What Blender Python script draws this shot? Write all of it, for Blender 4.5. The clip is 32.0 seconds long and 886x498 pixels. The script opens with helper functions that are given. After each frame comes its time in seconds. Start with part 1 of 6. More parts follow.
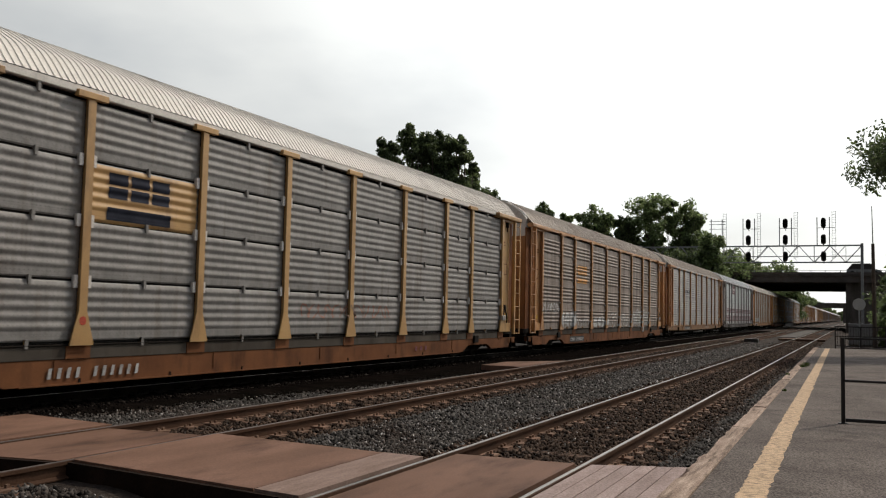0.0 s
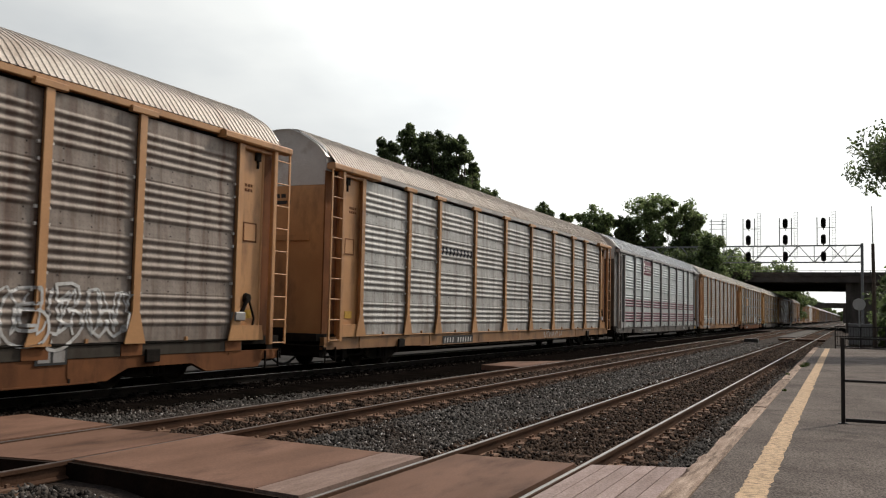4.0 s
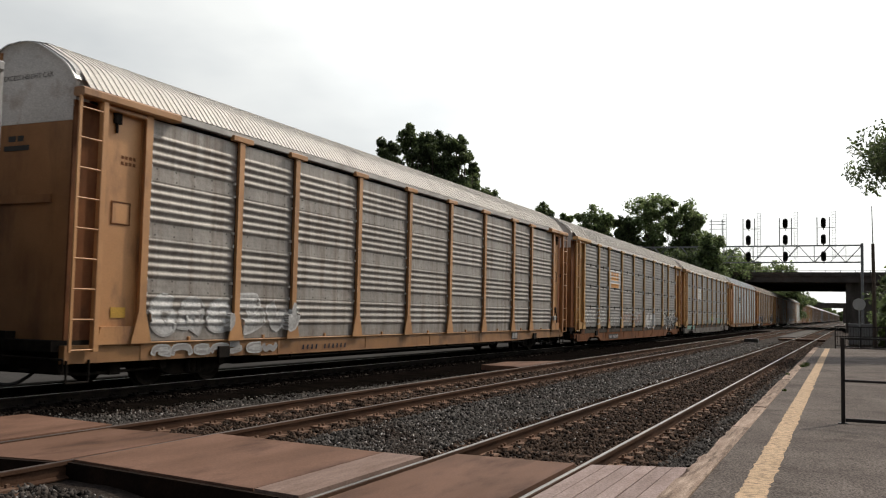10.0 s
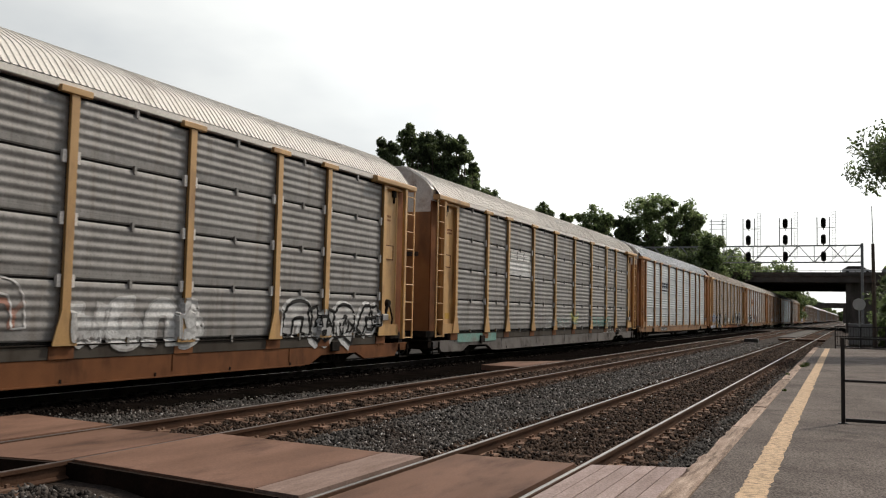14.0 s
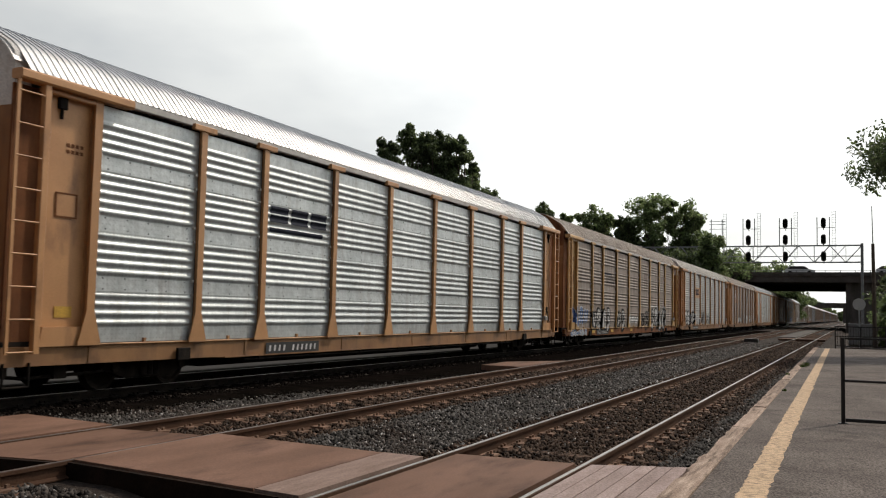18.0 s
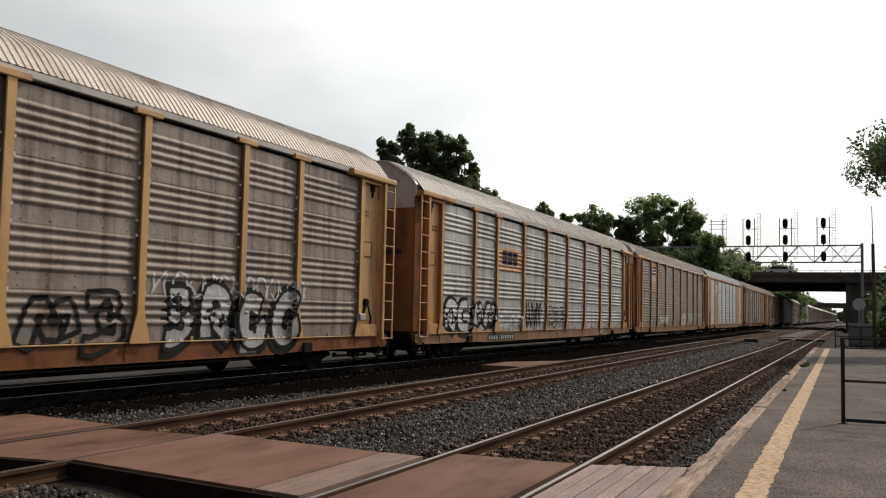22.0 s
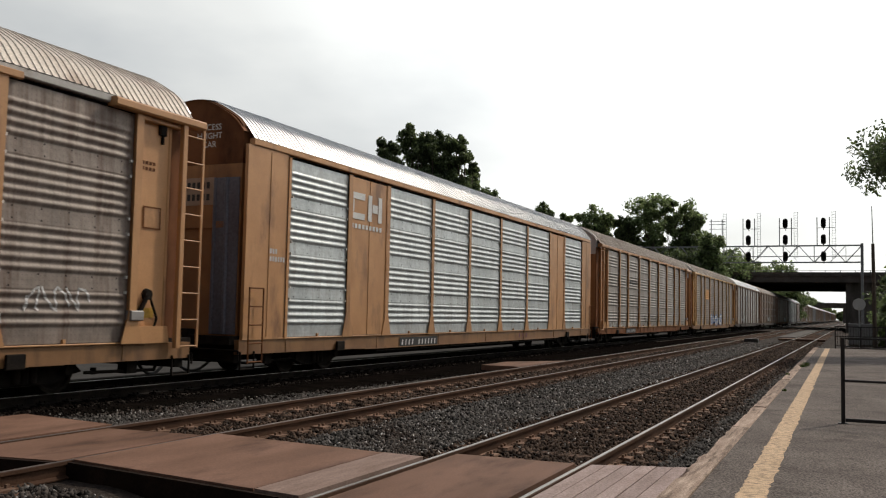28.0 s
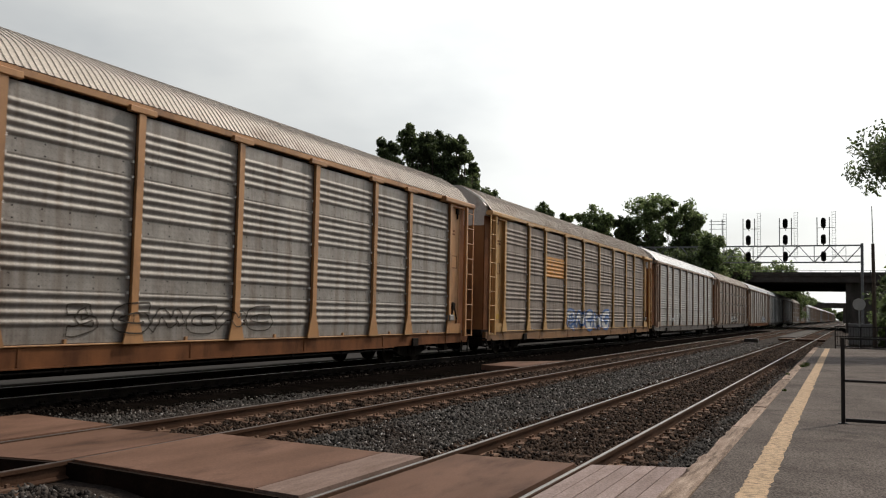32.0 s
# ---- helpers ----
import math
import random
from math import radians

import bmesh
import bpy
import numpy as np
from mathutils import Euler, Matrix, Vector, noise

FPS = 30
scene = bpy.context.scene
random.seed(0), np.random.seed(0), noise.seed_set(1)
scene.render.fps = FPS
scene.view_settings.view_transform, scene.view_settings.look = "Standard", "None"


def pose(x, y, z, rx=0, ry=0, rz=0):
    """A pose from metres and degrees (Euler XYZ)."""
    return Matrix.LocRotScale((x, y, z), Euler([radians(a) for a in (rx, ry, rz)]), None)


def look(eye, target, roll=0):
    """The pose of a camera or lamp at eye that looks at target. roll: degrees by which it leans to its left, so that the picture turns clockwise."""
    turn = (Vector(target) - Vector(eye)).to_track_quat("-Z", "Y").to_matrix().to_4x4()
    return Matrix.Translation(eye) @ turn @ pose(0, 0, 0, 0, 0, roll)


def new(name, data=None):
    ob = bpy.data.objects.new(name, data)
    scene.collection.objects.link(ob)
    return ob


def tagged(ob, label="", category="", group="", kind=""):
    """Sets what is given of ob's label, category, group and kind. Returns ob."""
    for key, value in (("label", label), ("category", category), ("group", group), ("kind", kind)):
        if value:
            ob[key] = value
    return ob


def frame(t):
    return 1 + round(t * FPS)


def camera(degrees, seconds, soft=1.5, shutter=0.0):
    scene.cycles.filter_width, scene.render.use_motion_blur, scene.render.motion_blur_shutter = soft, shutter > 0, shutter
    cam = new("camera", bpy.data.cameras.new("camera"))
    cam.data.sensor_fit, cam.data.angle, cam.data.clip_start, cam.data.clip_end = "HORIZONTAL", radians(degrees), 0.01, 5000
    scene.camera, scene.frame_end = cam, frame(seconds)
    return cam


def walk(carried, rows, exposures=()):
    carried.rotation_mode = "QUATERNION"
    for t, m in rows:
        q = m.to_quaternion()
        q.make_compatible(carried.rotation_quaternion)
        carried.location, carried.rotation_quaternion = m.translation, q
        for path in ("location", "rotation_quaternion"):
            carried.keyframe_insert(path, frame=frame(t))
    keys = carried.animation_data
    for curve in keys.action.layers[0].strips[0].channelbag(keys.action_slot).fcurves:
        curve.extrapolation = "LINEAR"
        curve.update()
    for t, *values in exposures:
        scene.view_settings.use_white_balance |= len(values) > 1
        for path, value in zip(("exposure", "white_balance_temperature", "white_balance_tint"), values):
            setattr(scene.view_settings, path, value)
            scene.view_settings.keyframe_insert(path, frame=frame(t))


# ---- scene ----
# World: tracks run along +y, rail tops at z = 0, the eye stands over x = 0, y = 0.
cam = camera(51.9, 32.0, 1.15, 0.08)
EYE = Vector((0, 0, 1.524))
YAW, PITCH, ROLL = radians(24.253), radians(3.93), 1.18
AIM = EYE + Vector((-math.sin(YAW) * math.cos(PITCH), math.cos(YAW) * math.cos(PITCH), math.sin(PITCH)))
EXPOSURES = [(0, 0.04), (3, 0.14), (6, 0.24), (10, 0.22), (14, 0.27), (18, 0.15), (20, 0.08), (22, 0.12), (25, 0.17), (28, 0.06), (30, -0.02), (32, 0.0)]     # the film camera opens up a little midway
walk(cam, [(0, look(EYE, AIM, ROLL)), (32, look(EYE, AIM, ROLL))], EXPOSURES)

# ---- light: hazy sun ahead and to the right, bright thin overcast ----
SUN_AZ, SUN_EL = math.atan2(0.53, 1.2), radians(44)      # azimuth from +y towards +x
SUN_DIR = Vector((math.sin(SUN_AZ) * math.cos(SUN_EL), math.cos(SUN_AZ) * math.cos(SUN_EL), math.sin(SUN_EL)))
sun = new("sun", bpy.data.lights.new("sun", "SUN"))
sun.data.energy, sun.data.angle, sun.data.color = 2.1, radians(3.0), (1.0, 0.91, 0.79)
sun.matrix_world = look(SUN_DIR * 50, (0, 0, 0))

world = bpy.data.worlds.new("sky")
scene.world = world
world.use_nodes = True
wt = world.node_tree
wt.nodes.clear()


def link(tree, a, b):
    tree.links.new(a, b)


def build_sky():
    n = wt.nodes
    out, bg, sky = n.new("ShaderNodeOutputWorld"), n.new("ShaderNodeBackground"), n.new("ShaderNodeTexSky")
    sky.sky_type, sky.sun_disc = "NISHITA", False
    sky.sun_elevation, sky.sun_rotation = SUN_EL, SUN_AZ
    sky.air_density, sky.dust_density = 1.0, 3.0
    dim = n.new("ShaderNodeVectorMath")
    dim.operation = "SCALE"
    dim.inputs["Scale"].default_value = 0.06
    link(wt, sky.outputs[0], dim.inputs[0])
    co = n.new("ShaderNodeTexCoord")
    dot = n.new("ShaderNodeVectorMath")
    dot.operation = "DOT_PRODUCT"
    dot.inputs[1].default_value = SUN_DIR
    link(wt, co.outputs["Generated"], dot.inputs[0])
    bright = n.new("ShaderNodeMapRange")
    for k, v in zip(("From Min", "From Max", "To Min", "To Max"), (-0.15, 0.6, 0.14, 0.93)):
        bright.inputs[k].default_value = v
    link(wt, dot.outputs["Value"], bright.inputs["Value"])
    glow = n.new("ShaderNodeMapRange")
    for k, v in zip(("From Min", "From Max", "To Min", "To Max"), (0.55, 0.97, 0.0, 0.85)):
        glow.inputs[k].default_value = v
    link(wt, dot.outputs["Value"], glow.inputs["Value"])
    veil = n.new("ShaderNodeMath")
    link(wt, bright.outputs[0], veil.inputs[0])
    link(wt, glow.outputs[0], veil.inputs[1])
    height = n.new("ShaderNodeSeparateXYZ")
    link(wt, co.outputs["Generated"], height.inputs[0])
    haze = n.new("ShaderNodeMapRange")          # white haze low down, thinner cloud overhead
    haze.interpolation_type = "SMOOTHSTEP"
    for k, v in zip(("From Min", "From Max", "To Min", "To Max"), (0.32, 0.8, 1.0, 0.22)):
        haze.inputs[k].default_value = v
    link(wt, height.outputs["Z"], haze.inputs["Value"])
    stretch = n.new("ShaderNodeMapping")
    stretch.inputs["Scale"].default_value = (1.2, 1.2, 3.0)
    link(wt, co.outputs["Generated"], stretch.inputs[0])
    cloud = n.new("ShaderNodeTexNoise")
    cloud.inputs["Scale"].default_value, cloud.inputs["Detail"].default_value = 2.3, 5
    link(wt, stretch.outputs[0], cloud.inputs["Vector"])
    cover = n.new("ShaderNodeMapRange")
    for k, v in zip(("From Min", "From Max", "To Min", "To Max"), (0.3, 0.62, 0.64, 1.0)):
        cover.inputs[k].default_value = v
    link(wt, cloud.outputs[0], cover.inputs["Value"])
    white = n.new("ShaderNodeVectorMath")
    white.operation = "SCALE"
    white.inputs[0].default_value = (0.945, 0.965, 0.95)
    link(wt, veil.outputs[0], white.inputs["Scale"])
    mix = n.new("ShaderNodeMix")
    mix.data_type = "RGBA"
    thin = n.new("ShaderNodeMath")
    thin.operation = "MULTIPLY"
    link(wt, cover.outputs[0], thin.inputs[0])
    link(wt, haze.outputs[0], thin.inputs[1])
    link(wt, thin.outputs[0], mix.inputs["Factor"])
    link(wt, dim.outputs[0], mix.inputs["A"])
    link(wt, white.outputs[0], mix.inputs["B"])
    link(wt, mix.outputs["Result"], bg.inputs["Color"])
    bg.inputs["Strength"].default_value = 1.0
    link(wt, bg.outputs[0], out.inputs[0])


build_sky()


# ---- materials ----
def material(name, c1, c2, rough=0.7, metal=0.0, scale=4.0, stretch=(1, 1, 1), fine=40.0, bump=0.1, vary=0.0,
             grime=None, grime_amount=0.0, grime_scale=1.2, grime_stretch=(1, 1, 1), rough_vary=0.1, speck=0.2, holes=False, by_island=False, bump_dist=0.01, thin_leaf=0.0, spec=None):
    """Two colours mixed by a coarse noise, a fine grain over them, optional grime with its own noise, bump."""
    m = bpy.data.materials.new(name)
    m.use_nodes = True
    t = m.node_tree
    n = t.nodes
    b = n["Principled BSDF"]
    co = n.new("ShaderNodeTexCoord")
    info = n.new("ShaderNodeObjectInfo")
    shift = n.new("ShaderNodeVectorMath")
    shift.operation = "MULTIPLY_ADD"
    shift.inputs[1].default_value = (37, 53, 71)
    link(t, info.outputs["Random"], shift.inputs[0])
    link(t, co.outputs["Object"], shift.inputs[2])
    mp = n.new("ShaderNodeMapping")
    mp.inputs["Scale"].default_value = stretch
    link(t, shift.outputs[0], mp.inputs[0])
    coarse = n.new("ShaderNodeTexNoise")
    coarse.inputs["Scale"].default_value, coarse.inputs["Detail"].default_value = scale, 6
    link(t, mp.outputs[0], coarse.inputs["Vector"])
    grain = n.new("ShaderNodeTexNoise")
    grain.inputs["Scale"].default_value, grain.inputs["Detail"].default_value = fine, 3
    link(t, shift.outputs[0], grain.inputs["Vector"])
    fac = n.new("ShaderNodeMapRange")
    fac.inputs["From Min"].default_value, fac.inputs["From Max"].default_value = 0.33, 0.67
    link(t, coarse.outputs[0], fac.inputs["Value"])
    mix = n.new("ShaderNodeMix")
    mix.data_type = "RGBA"
    mix.inputs["A"].default_value, mix.inputs["B"].default_value = (*c1, 1), (*c2, 1)
    link(t, fac.outputs[0], mix.inputs["Factor"])
    col = mix.outputs["Result"]
    if grime is not None:
        gm = n.new("ShaderNodeMapping")
        gm.inputs["Scale"].default_value = grime_stretch
        link(t, shift.outputs[0], gm.inputs[0])
        gn = n.new("ShaderNodeTexNoise")
        gn.inputs["Scale"].default_value, gn.inputs["Detail"].default_value, gn.inputs["Roughness"].default_value = grime_scale, 8, 0.62
        link(t, gm.outputs[0], gn.inputs["Vector"])
        gf = n.new("ShaderNodeMapRange")
        for k, v in zip(("From Min", "From Max", "To Min", "To Max"), (0.62 - 0.3 * grime_amount, 0.78 - 0.2 * grime_amount, 0.0, min(1.0, 0.45 + grime_amount))):
            gf.inputs[k].default_value = v
        link(t, gn.outputs[0], gf.inputs["Value"])
        g = n.new("ShaderNodeMix")
        g.data_type = "RGBA"
        g.inputs["B"].default_value = (*grime, 1)
        link(t, gf.outputs[0], g.inputs["Factor"])
        link(t, col, g.inputs["A"])
        col = g.outputs["Result"]
    hsv = n.new("ShaderNodeHueSaturation")
    link(t, col, hsv.inputs["Color"])
    val = n.new("ShaderNodeMapRange")
    for k, v in zip(("From Min", "From Max", "To Min", "To Max"), (0.28, 0.72, 1 - speck, 1 + speck)):
        val.inputs[k].default_value = v
    link(t, grain.outputs[0], val.inputs["Value"])
    last = val.outputs[0]
    if vary:
        rv = n.new("ShaderNodeMapRange")
        rv.inputs["To Min"].default_value, rv.inputs["To Max"].default_value = 1 - vary, 1 + vary
        if by_island:
            geo = n.new("ShaderNodeNewGeometry")
            link(t, geo.outputs["Random Per Island"], rv.inputs["Value"])
        else:
            link(t, info.outputs["Random"], rv.inputs["Value"])
        mul = n.new("ShaderNodeMath")
        mul.operation = "MULTIPLY"
        link(t, last, mul.inputs[0])
        link(t, rv.outputs[0], mul.inputs[1])
        last = mul.outputs[0]
    if holes:                                   # rows of small perforations in the sheet
        grid = n.new("ShaderNodeVectorMath")
        grid.operation = "MULTIPLY"
        grid.inputs[1].default_value = (0, 1 / 0.085, 1 / 0.0785)
        link(t, co.outputs["Object"], grid.inputs[0])
        cell = n.new("ShaderNodeTexVoronoi")
        cell.inputs["Scale"].default_value, cell.inputs["Randomness"].default_value = 1.0, 0.0
        link(t, grid.outputs[0], cell.inputs["Vector"])
        hole = n.new("ShaderNodeMapRange")
        for k, v in zip(("From Min", "From Max", "To Min", "To Max"), (0.08, 0.17, 0.72, 1.0)):
            hole.inputs[k].default_value = v
        link(t, cell.outputs["Distance"], hole.inputs["Value"])
        hm = n.new("ShaderNodeMath")
        hm.operation = "MULTIPLY"
        link(t, last, hm.inputs[0])
        link(t, hole.outputs[0], hm.inputs[1])
        last = hm.outputs[0]
    link(t, last, hsv.inputs["Value"])
    link(t, hsv.outputs[0], b.inputs["Base Color"])
    rr = n.new("ShaderNodeMapRange")
    rr.inputs["To Min"].default_value, rr.inputs["To Max"].default_value = max(0.02, rough - rough_vary), min(1, rough + rough_vary)
    link(t, coarse.outputs[0], rr.inputs["Value"])
    link(t, rr.outputs[0], b.inputs["Roughness"])
    b.inputs["Metallic"].default_value = metal
    b.inputs["Specular IOR Level"].default_value = spec if spec is not None else 0.5 if rough < 0.7 else 0.08      # rough, porous surfaces hardly gleam
    if bump:
        bp = n.new("ShaderNodeBump")
        bp.inputs["Strength"].default_value, bp.inputs["Distance"].default_value = bump, bump_dist
        link(t, grain.outputs[0], bp.inputs["Height"])
        link(t, bp.outputs[0], b.inputs["Normal"])
    if thin_leaf:
        tr = n.new("ShaderNodeBsdfTranslucent")
        both = n.new("ShaderNodeMixShader")
        both.inputs[0].default_value = thin_leaf
        link(t, hsv.outputs[0], tr.inputs["Color"])
        link(t, b.outputs[0], both.inputs[1])
        link(t, tr.outputs[0], both.inputs[2])
        link(t, both.outputs[0], n["Material Output"].inputs[0])
    return m


# pale stones; their brightness also paints the glints on the ballast
M_STONE_PALE = material("pale_ballast_stone", (0.2, 0.18, 0.165), (0.36, 0.335, 0.31), 0.6, 0, 6, fine=30, bump=0.2, vary=0.6, by_island=True)
M_TIE_PLATE = material("rusty_tie_plate", (0.17, 0.1, 0.068), (0.25, 0.16, 0.115), 0.85, 0.1, 6, fine=40, bump=0.3, vary=0.4)
RUST = (0.13, 0.055, 0.025)
M_BALLAST_BED = material("ballast_bed", (0.026, 0.02, 0.017), (0.055, 0.043, 0.035), 0.95, 0, 1.5, fine=22, bump=0.9, bump_dist=0.04, speck=0.5)
M_STONE = material("ballast_stone", (0.034, 0.03, 0.026), (0.11, 0.099, 0.09), 0.75, 0, 6, fine=30, bump=0.2, vary=0.85, by_island=True, grime=(0.04, 0.025, 0.018), grime_amount=0.4, grime_scale=0.7)
M_STONE_BROWN = material("ballast_stone_rusty", (0.036, 0.023, 0.016), (0.085, 0.058, 0.042), 0.85, 0, 6, fine=30, bump=0.2, vary=0.8, by_island=True)
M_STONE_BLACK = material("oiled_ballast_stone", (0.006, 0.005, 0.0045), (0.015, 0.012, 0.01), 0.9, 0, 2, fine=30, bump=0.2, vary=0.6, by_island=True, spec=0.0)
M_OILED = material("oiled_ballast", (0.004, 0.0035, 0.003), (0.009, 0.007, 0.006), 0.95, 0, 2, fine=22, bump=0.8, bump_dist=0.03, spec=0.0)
M_ASPHALT = material("platform_asphalt", (0.125, 0.105, 0.093), (0.185, 0.157, 0.14), 0.95, 0, 0.7, fine=42, bump=0.9, bump_dist=0.015, speck=0.75, grime=(0.078, 0.064, 0.055), grime_amount=0.36, grime_scale=1.6)
M_YELLOW = material("worn_yellow_paint", (0.66, 0.475, 0.31), (0.55, 0.395, 0.255), 0.85, 0, 3, fine=90, bump=0.25, speck=0.3, grime=(0.17, 0.136, 0.112), grime_amount=0.48, grime_scale=14)
M_TIMBER = material("weathered_timber", (0.28, 0.205, 0.16), (0.45, 0.345, 0.275), 0.9, 0, 3, (6, 0.6, 6), fine=60, bump=0.8, speck=0.45, grime=(0.085, 0.062, 0.048), grime_amount=0.45, grime_scale=2.5, grime_stretch=(5, 0.4, 1), vary=0.25)
M_PLANK = material("crossing_board", (0.155, 0.086, 0.058), (0.225, 0.13, 0.093), 0.7, 0, 0.9, (2.2, 0.7, 1), fine=60, bump=0.22, speck=0.18, grime=(0.075, 0.043, 0.031), grime_amount=0.4, grime_scale=1.1, grime_stretch=(2, 0.6, 1), vary=0.12)
M_PLANK_PALE = material("crossing_board_pale", (0.30, 0.225, 0.2), (0.40, 0.31, 0.285), 0.85, 0, 2, (5, 1, 1), fine=50, bump=0.35, speck=0.3, vary=0.1)
M_PLANK_MID = material("crossing_board_worn", (0.225, 0.155, 0.125), (0.30, 0.215, 0.18), 0.85, 0, 2, (5, 1, 1), fine=50, bump=0.3, speck=0.22, vary=0.1)
M_RAIL_WEB = material("rusty_rail", (0.062, 0.034, 0.022), (0.105, 0.058, 0.037), 0.85, 0.1, 3, (1, 0.3, 1), fine=60, bump=0.25)
M_RAIL_TOP = material("worn_rail_head", (0.22, 0.2, 0.185), (0.34, 0.315, 0.3), 0.32, 1.0, 3, (1, 0.2, 1), fine=80, bump=0.05)
M_RAIL_BROWN = material("tarnished_rail_head", (0.13, 0.1, 0.085), (0.2, 0.16, 0.14), 0.4, 0.8, 3, (1, 0.2, 1), fine=80, bump=0.05)
M_PAD = material("concrete_pad", (0.1, 0.09, 0.082), (0.14, 0.126, 0.114), 0.9, 0, 0.4, fine=20, bump=0.2)
# near-black colour that paints the shade on the boards' near faces
M_BOARD_SHADE = material("board_edge_shade", (0.012, 0.008, 0.006), (0.03, 0.018, 0.013), 0.9, 0, 3, fine=40, bump=0.4)
M_TIE = material("wood_tie", (0.07, 0.042, 0.029), (0.15, 0.092, 0.064), 0.95, 0, 3, (0.7, 6, 6), fine=40, bump=0.6, speck=0.4, vary=0.45)
M_DIRT = material("ground_dirt", (0.035, 0.03, 0.024), (0.03, 0.034, 0.018), 0.95, 0, 0.08, fine=6, bump=0.4, bump_dist=0.05)
M_BLACK_STEEL = material("black_steel", (0.018, 0.017, 0.016), (0.03, 0.027, 0.025), 0.6, 0.3, 4, fine=60, bump=0.15, grime=RUST, grime_amount=0.15)
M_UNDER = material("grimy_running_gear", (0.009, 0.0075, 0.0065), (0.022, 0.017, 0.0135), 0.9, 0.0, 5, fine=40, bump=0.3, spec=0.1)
M_WHEEL = material("wheel_steel", (0.018, 0.0145, 0.012), (0.034, 0.027, 0.022), 0.75, 0.1, 5, fine=40, bump=0.2)
M_GALV = material("galvanised_truss", (0.25, 0.255, 0.255), (0.34, 0.345, 0.345), 0.6, 0.2, 3, fine=30, bump=0.05)
M_CONCRETE = material("bridge_concrete", (0.10, 0.088, 0.078), (0.15, 0.13, 0.115), 0.9, 0, 0.6, fine=10, bump=0.2, grime=(0.05, 0.043, 0.036), grime_amount=0.5, grime_scale=0.4, grime_stretch=(1, 1, 0.3))
# steel colour lifted to imitate the haze over the bridge
M_GIRDER = material("bridge_steel", (0.1, 0.088, 0.08), (0.14, 0.12, 0.108), 0.8, 0.0, 0.7, fine=10, bump=0.1, grime=(0.1, 0.05, 0.033), grime_amount=0.25)
# leaf colours raised to put some of the haze into them
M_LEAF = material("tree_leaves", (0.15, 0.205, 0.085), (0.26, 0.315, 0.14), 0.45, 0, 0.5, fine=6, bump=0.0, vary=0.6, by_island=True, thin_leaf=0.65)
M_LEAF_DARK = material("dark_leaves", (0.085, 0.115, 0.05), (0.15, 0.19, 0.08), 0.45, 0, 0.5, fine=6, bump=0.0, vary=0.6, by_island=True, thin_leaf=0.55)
M_BARK = material("bark", (0.08, 0.062, 0.048), (0.14, 0.11, 0.09), 0.95, 0, 4, (4, 4, 0.8), fine=30, bump=0.8)
M_GRASS = material("grass", (0.06, 0.095, 0.022), (0.11, 0.15, 0.04), 0.8, 0, 1, fine=20, bump=0.2, vary=0.4, by_island=True)
M_SIGNAL = material("signal_black", (0.026, 0.019, 0.018), (0.04, 0.03, 0.028), 0.55, 0, 6, fine=40, bump=0.05)
M_PLATE = material("pale_sign", (0.62, 0.6, 0.57), (0.7, 0.68, 0.66), 0.6, 0, 3, fine=30, bump=0.05)
M_GREYBOX = material("grey_cabinet_paint", (0.17, 0.165, 0.16), (0.22, 0.215, 0.21), 0.6, 0.1, 2, fine=30, bump=0.05)
# road colour taken down to the tone of ground in the train's shade
M_ROAD = material("far_road", (0.06, 0.0575, 0.055), (0.088, 0.084, 0.08), 0.95, 0, 0.4, fine=20, bump=0.2, spec=0.0)


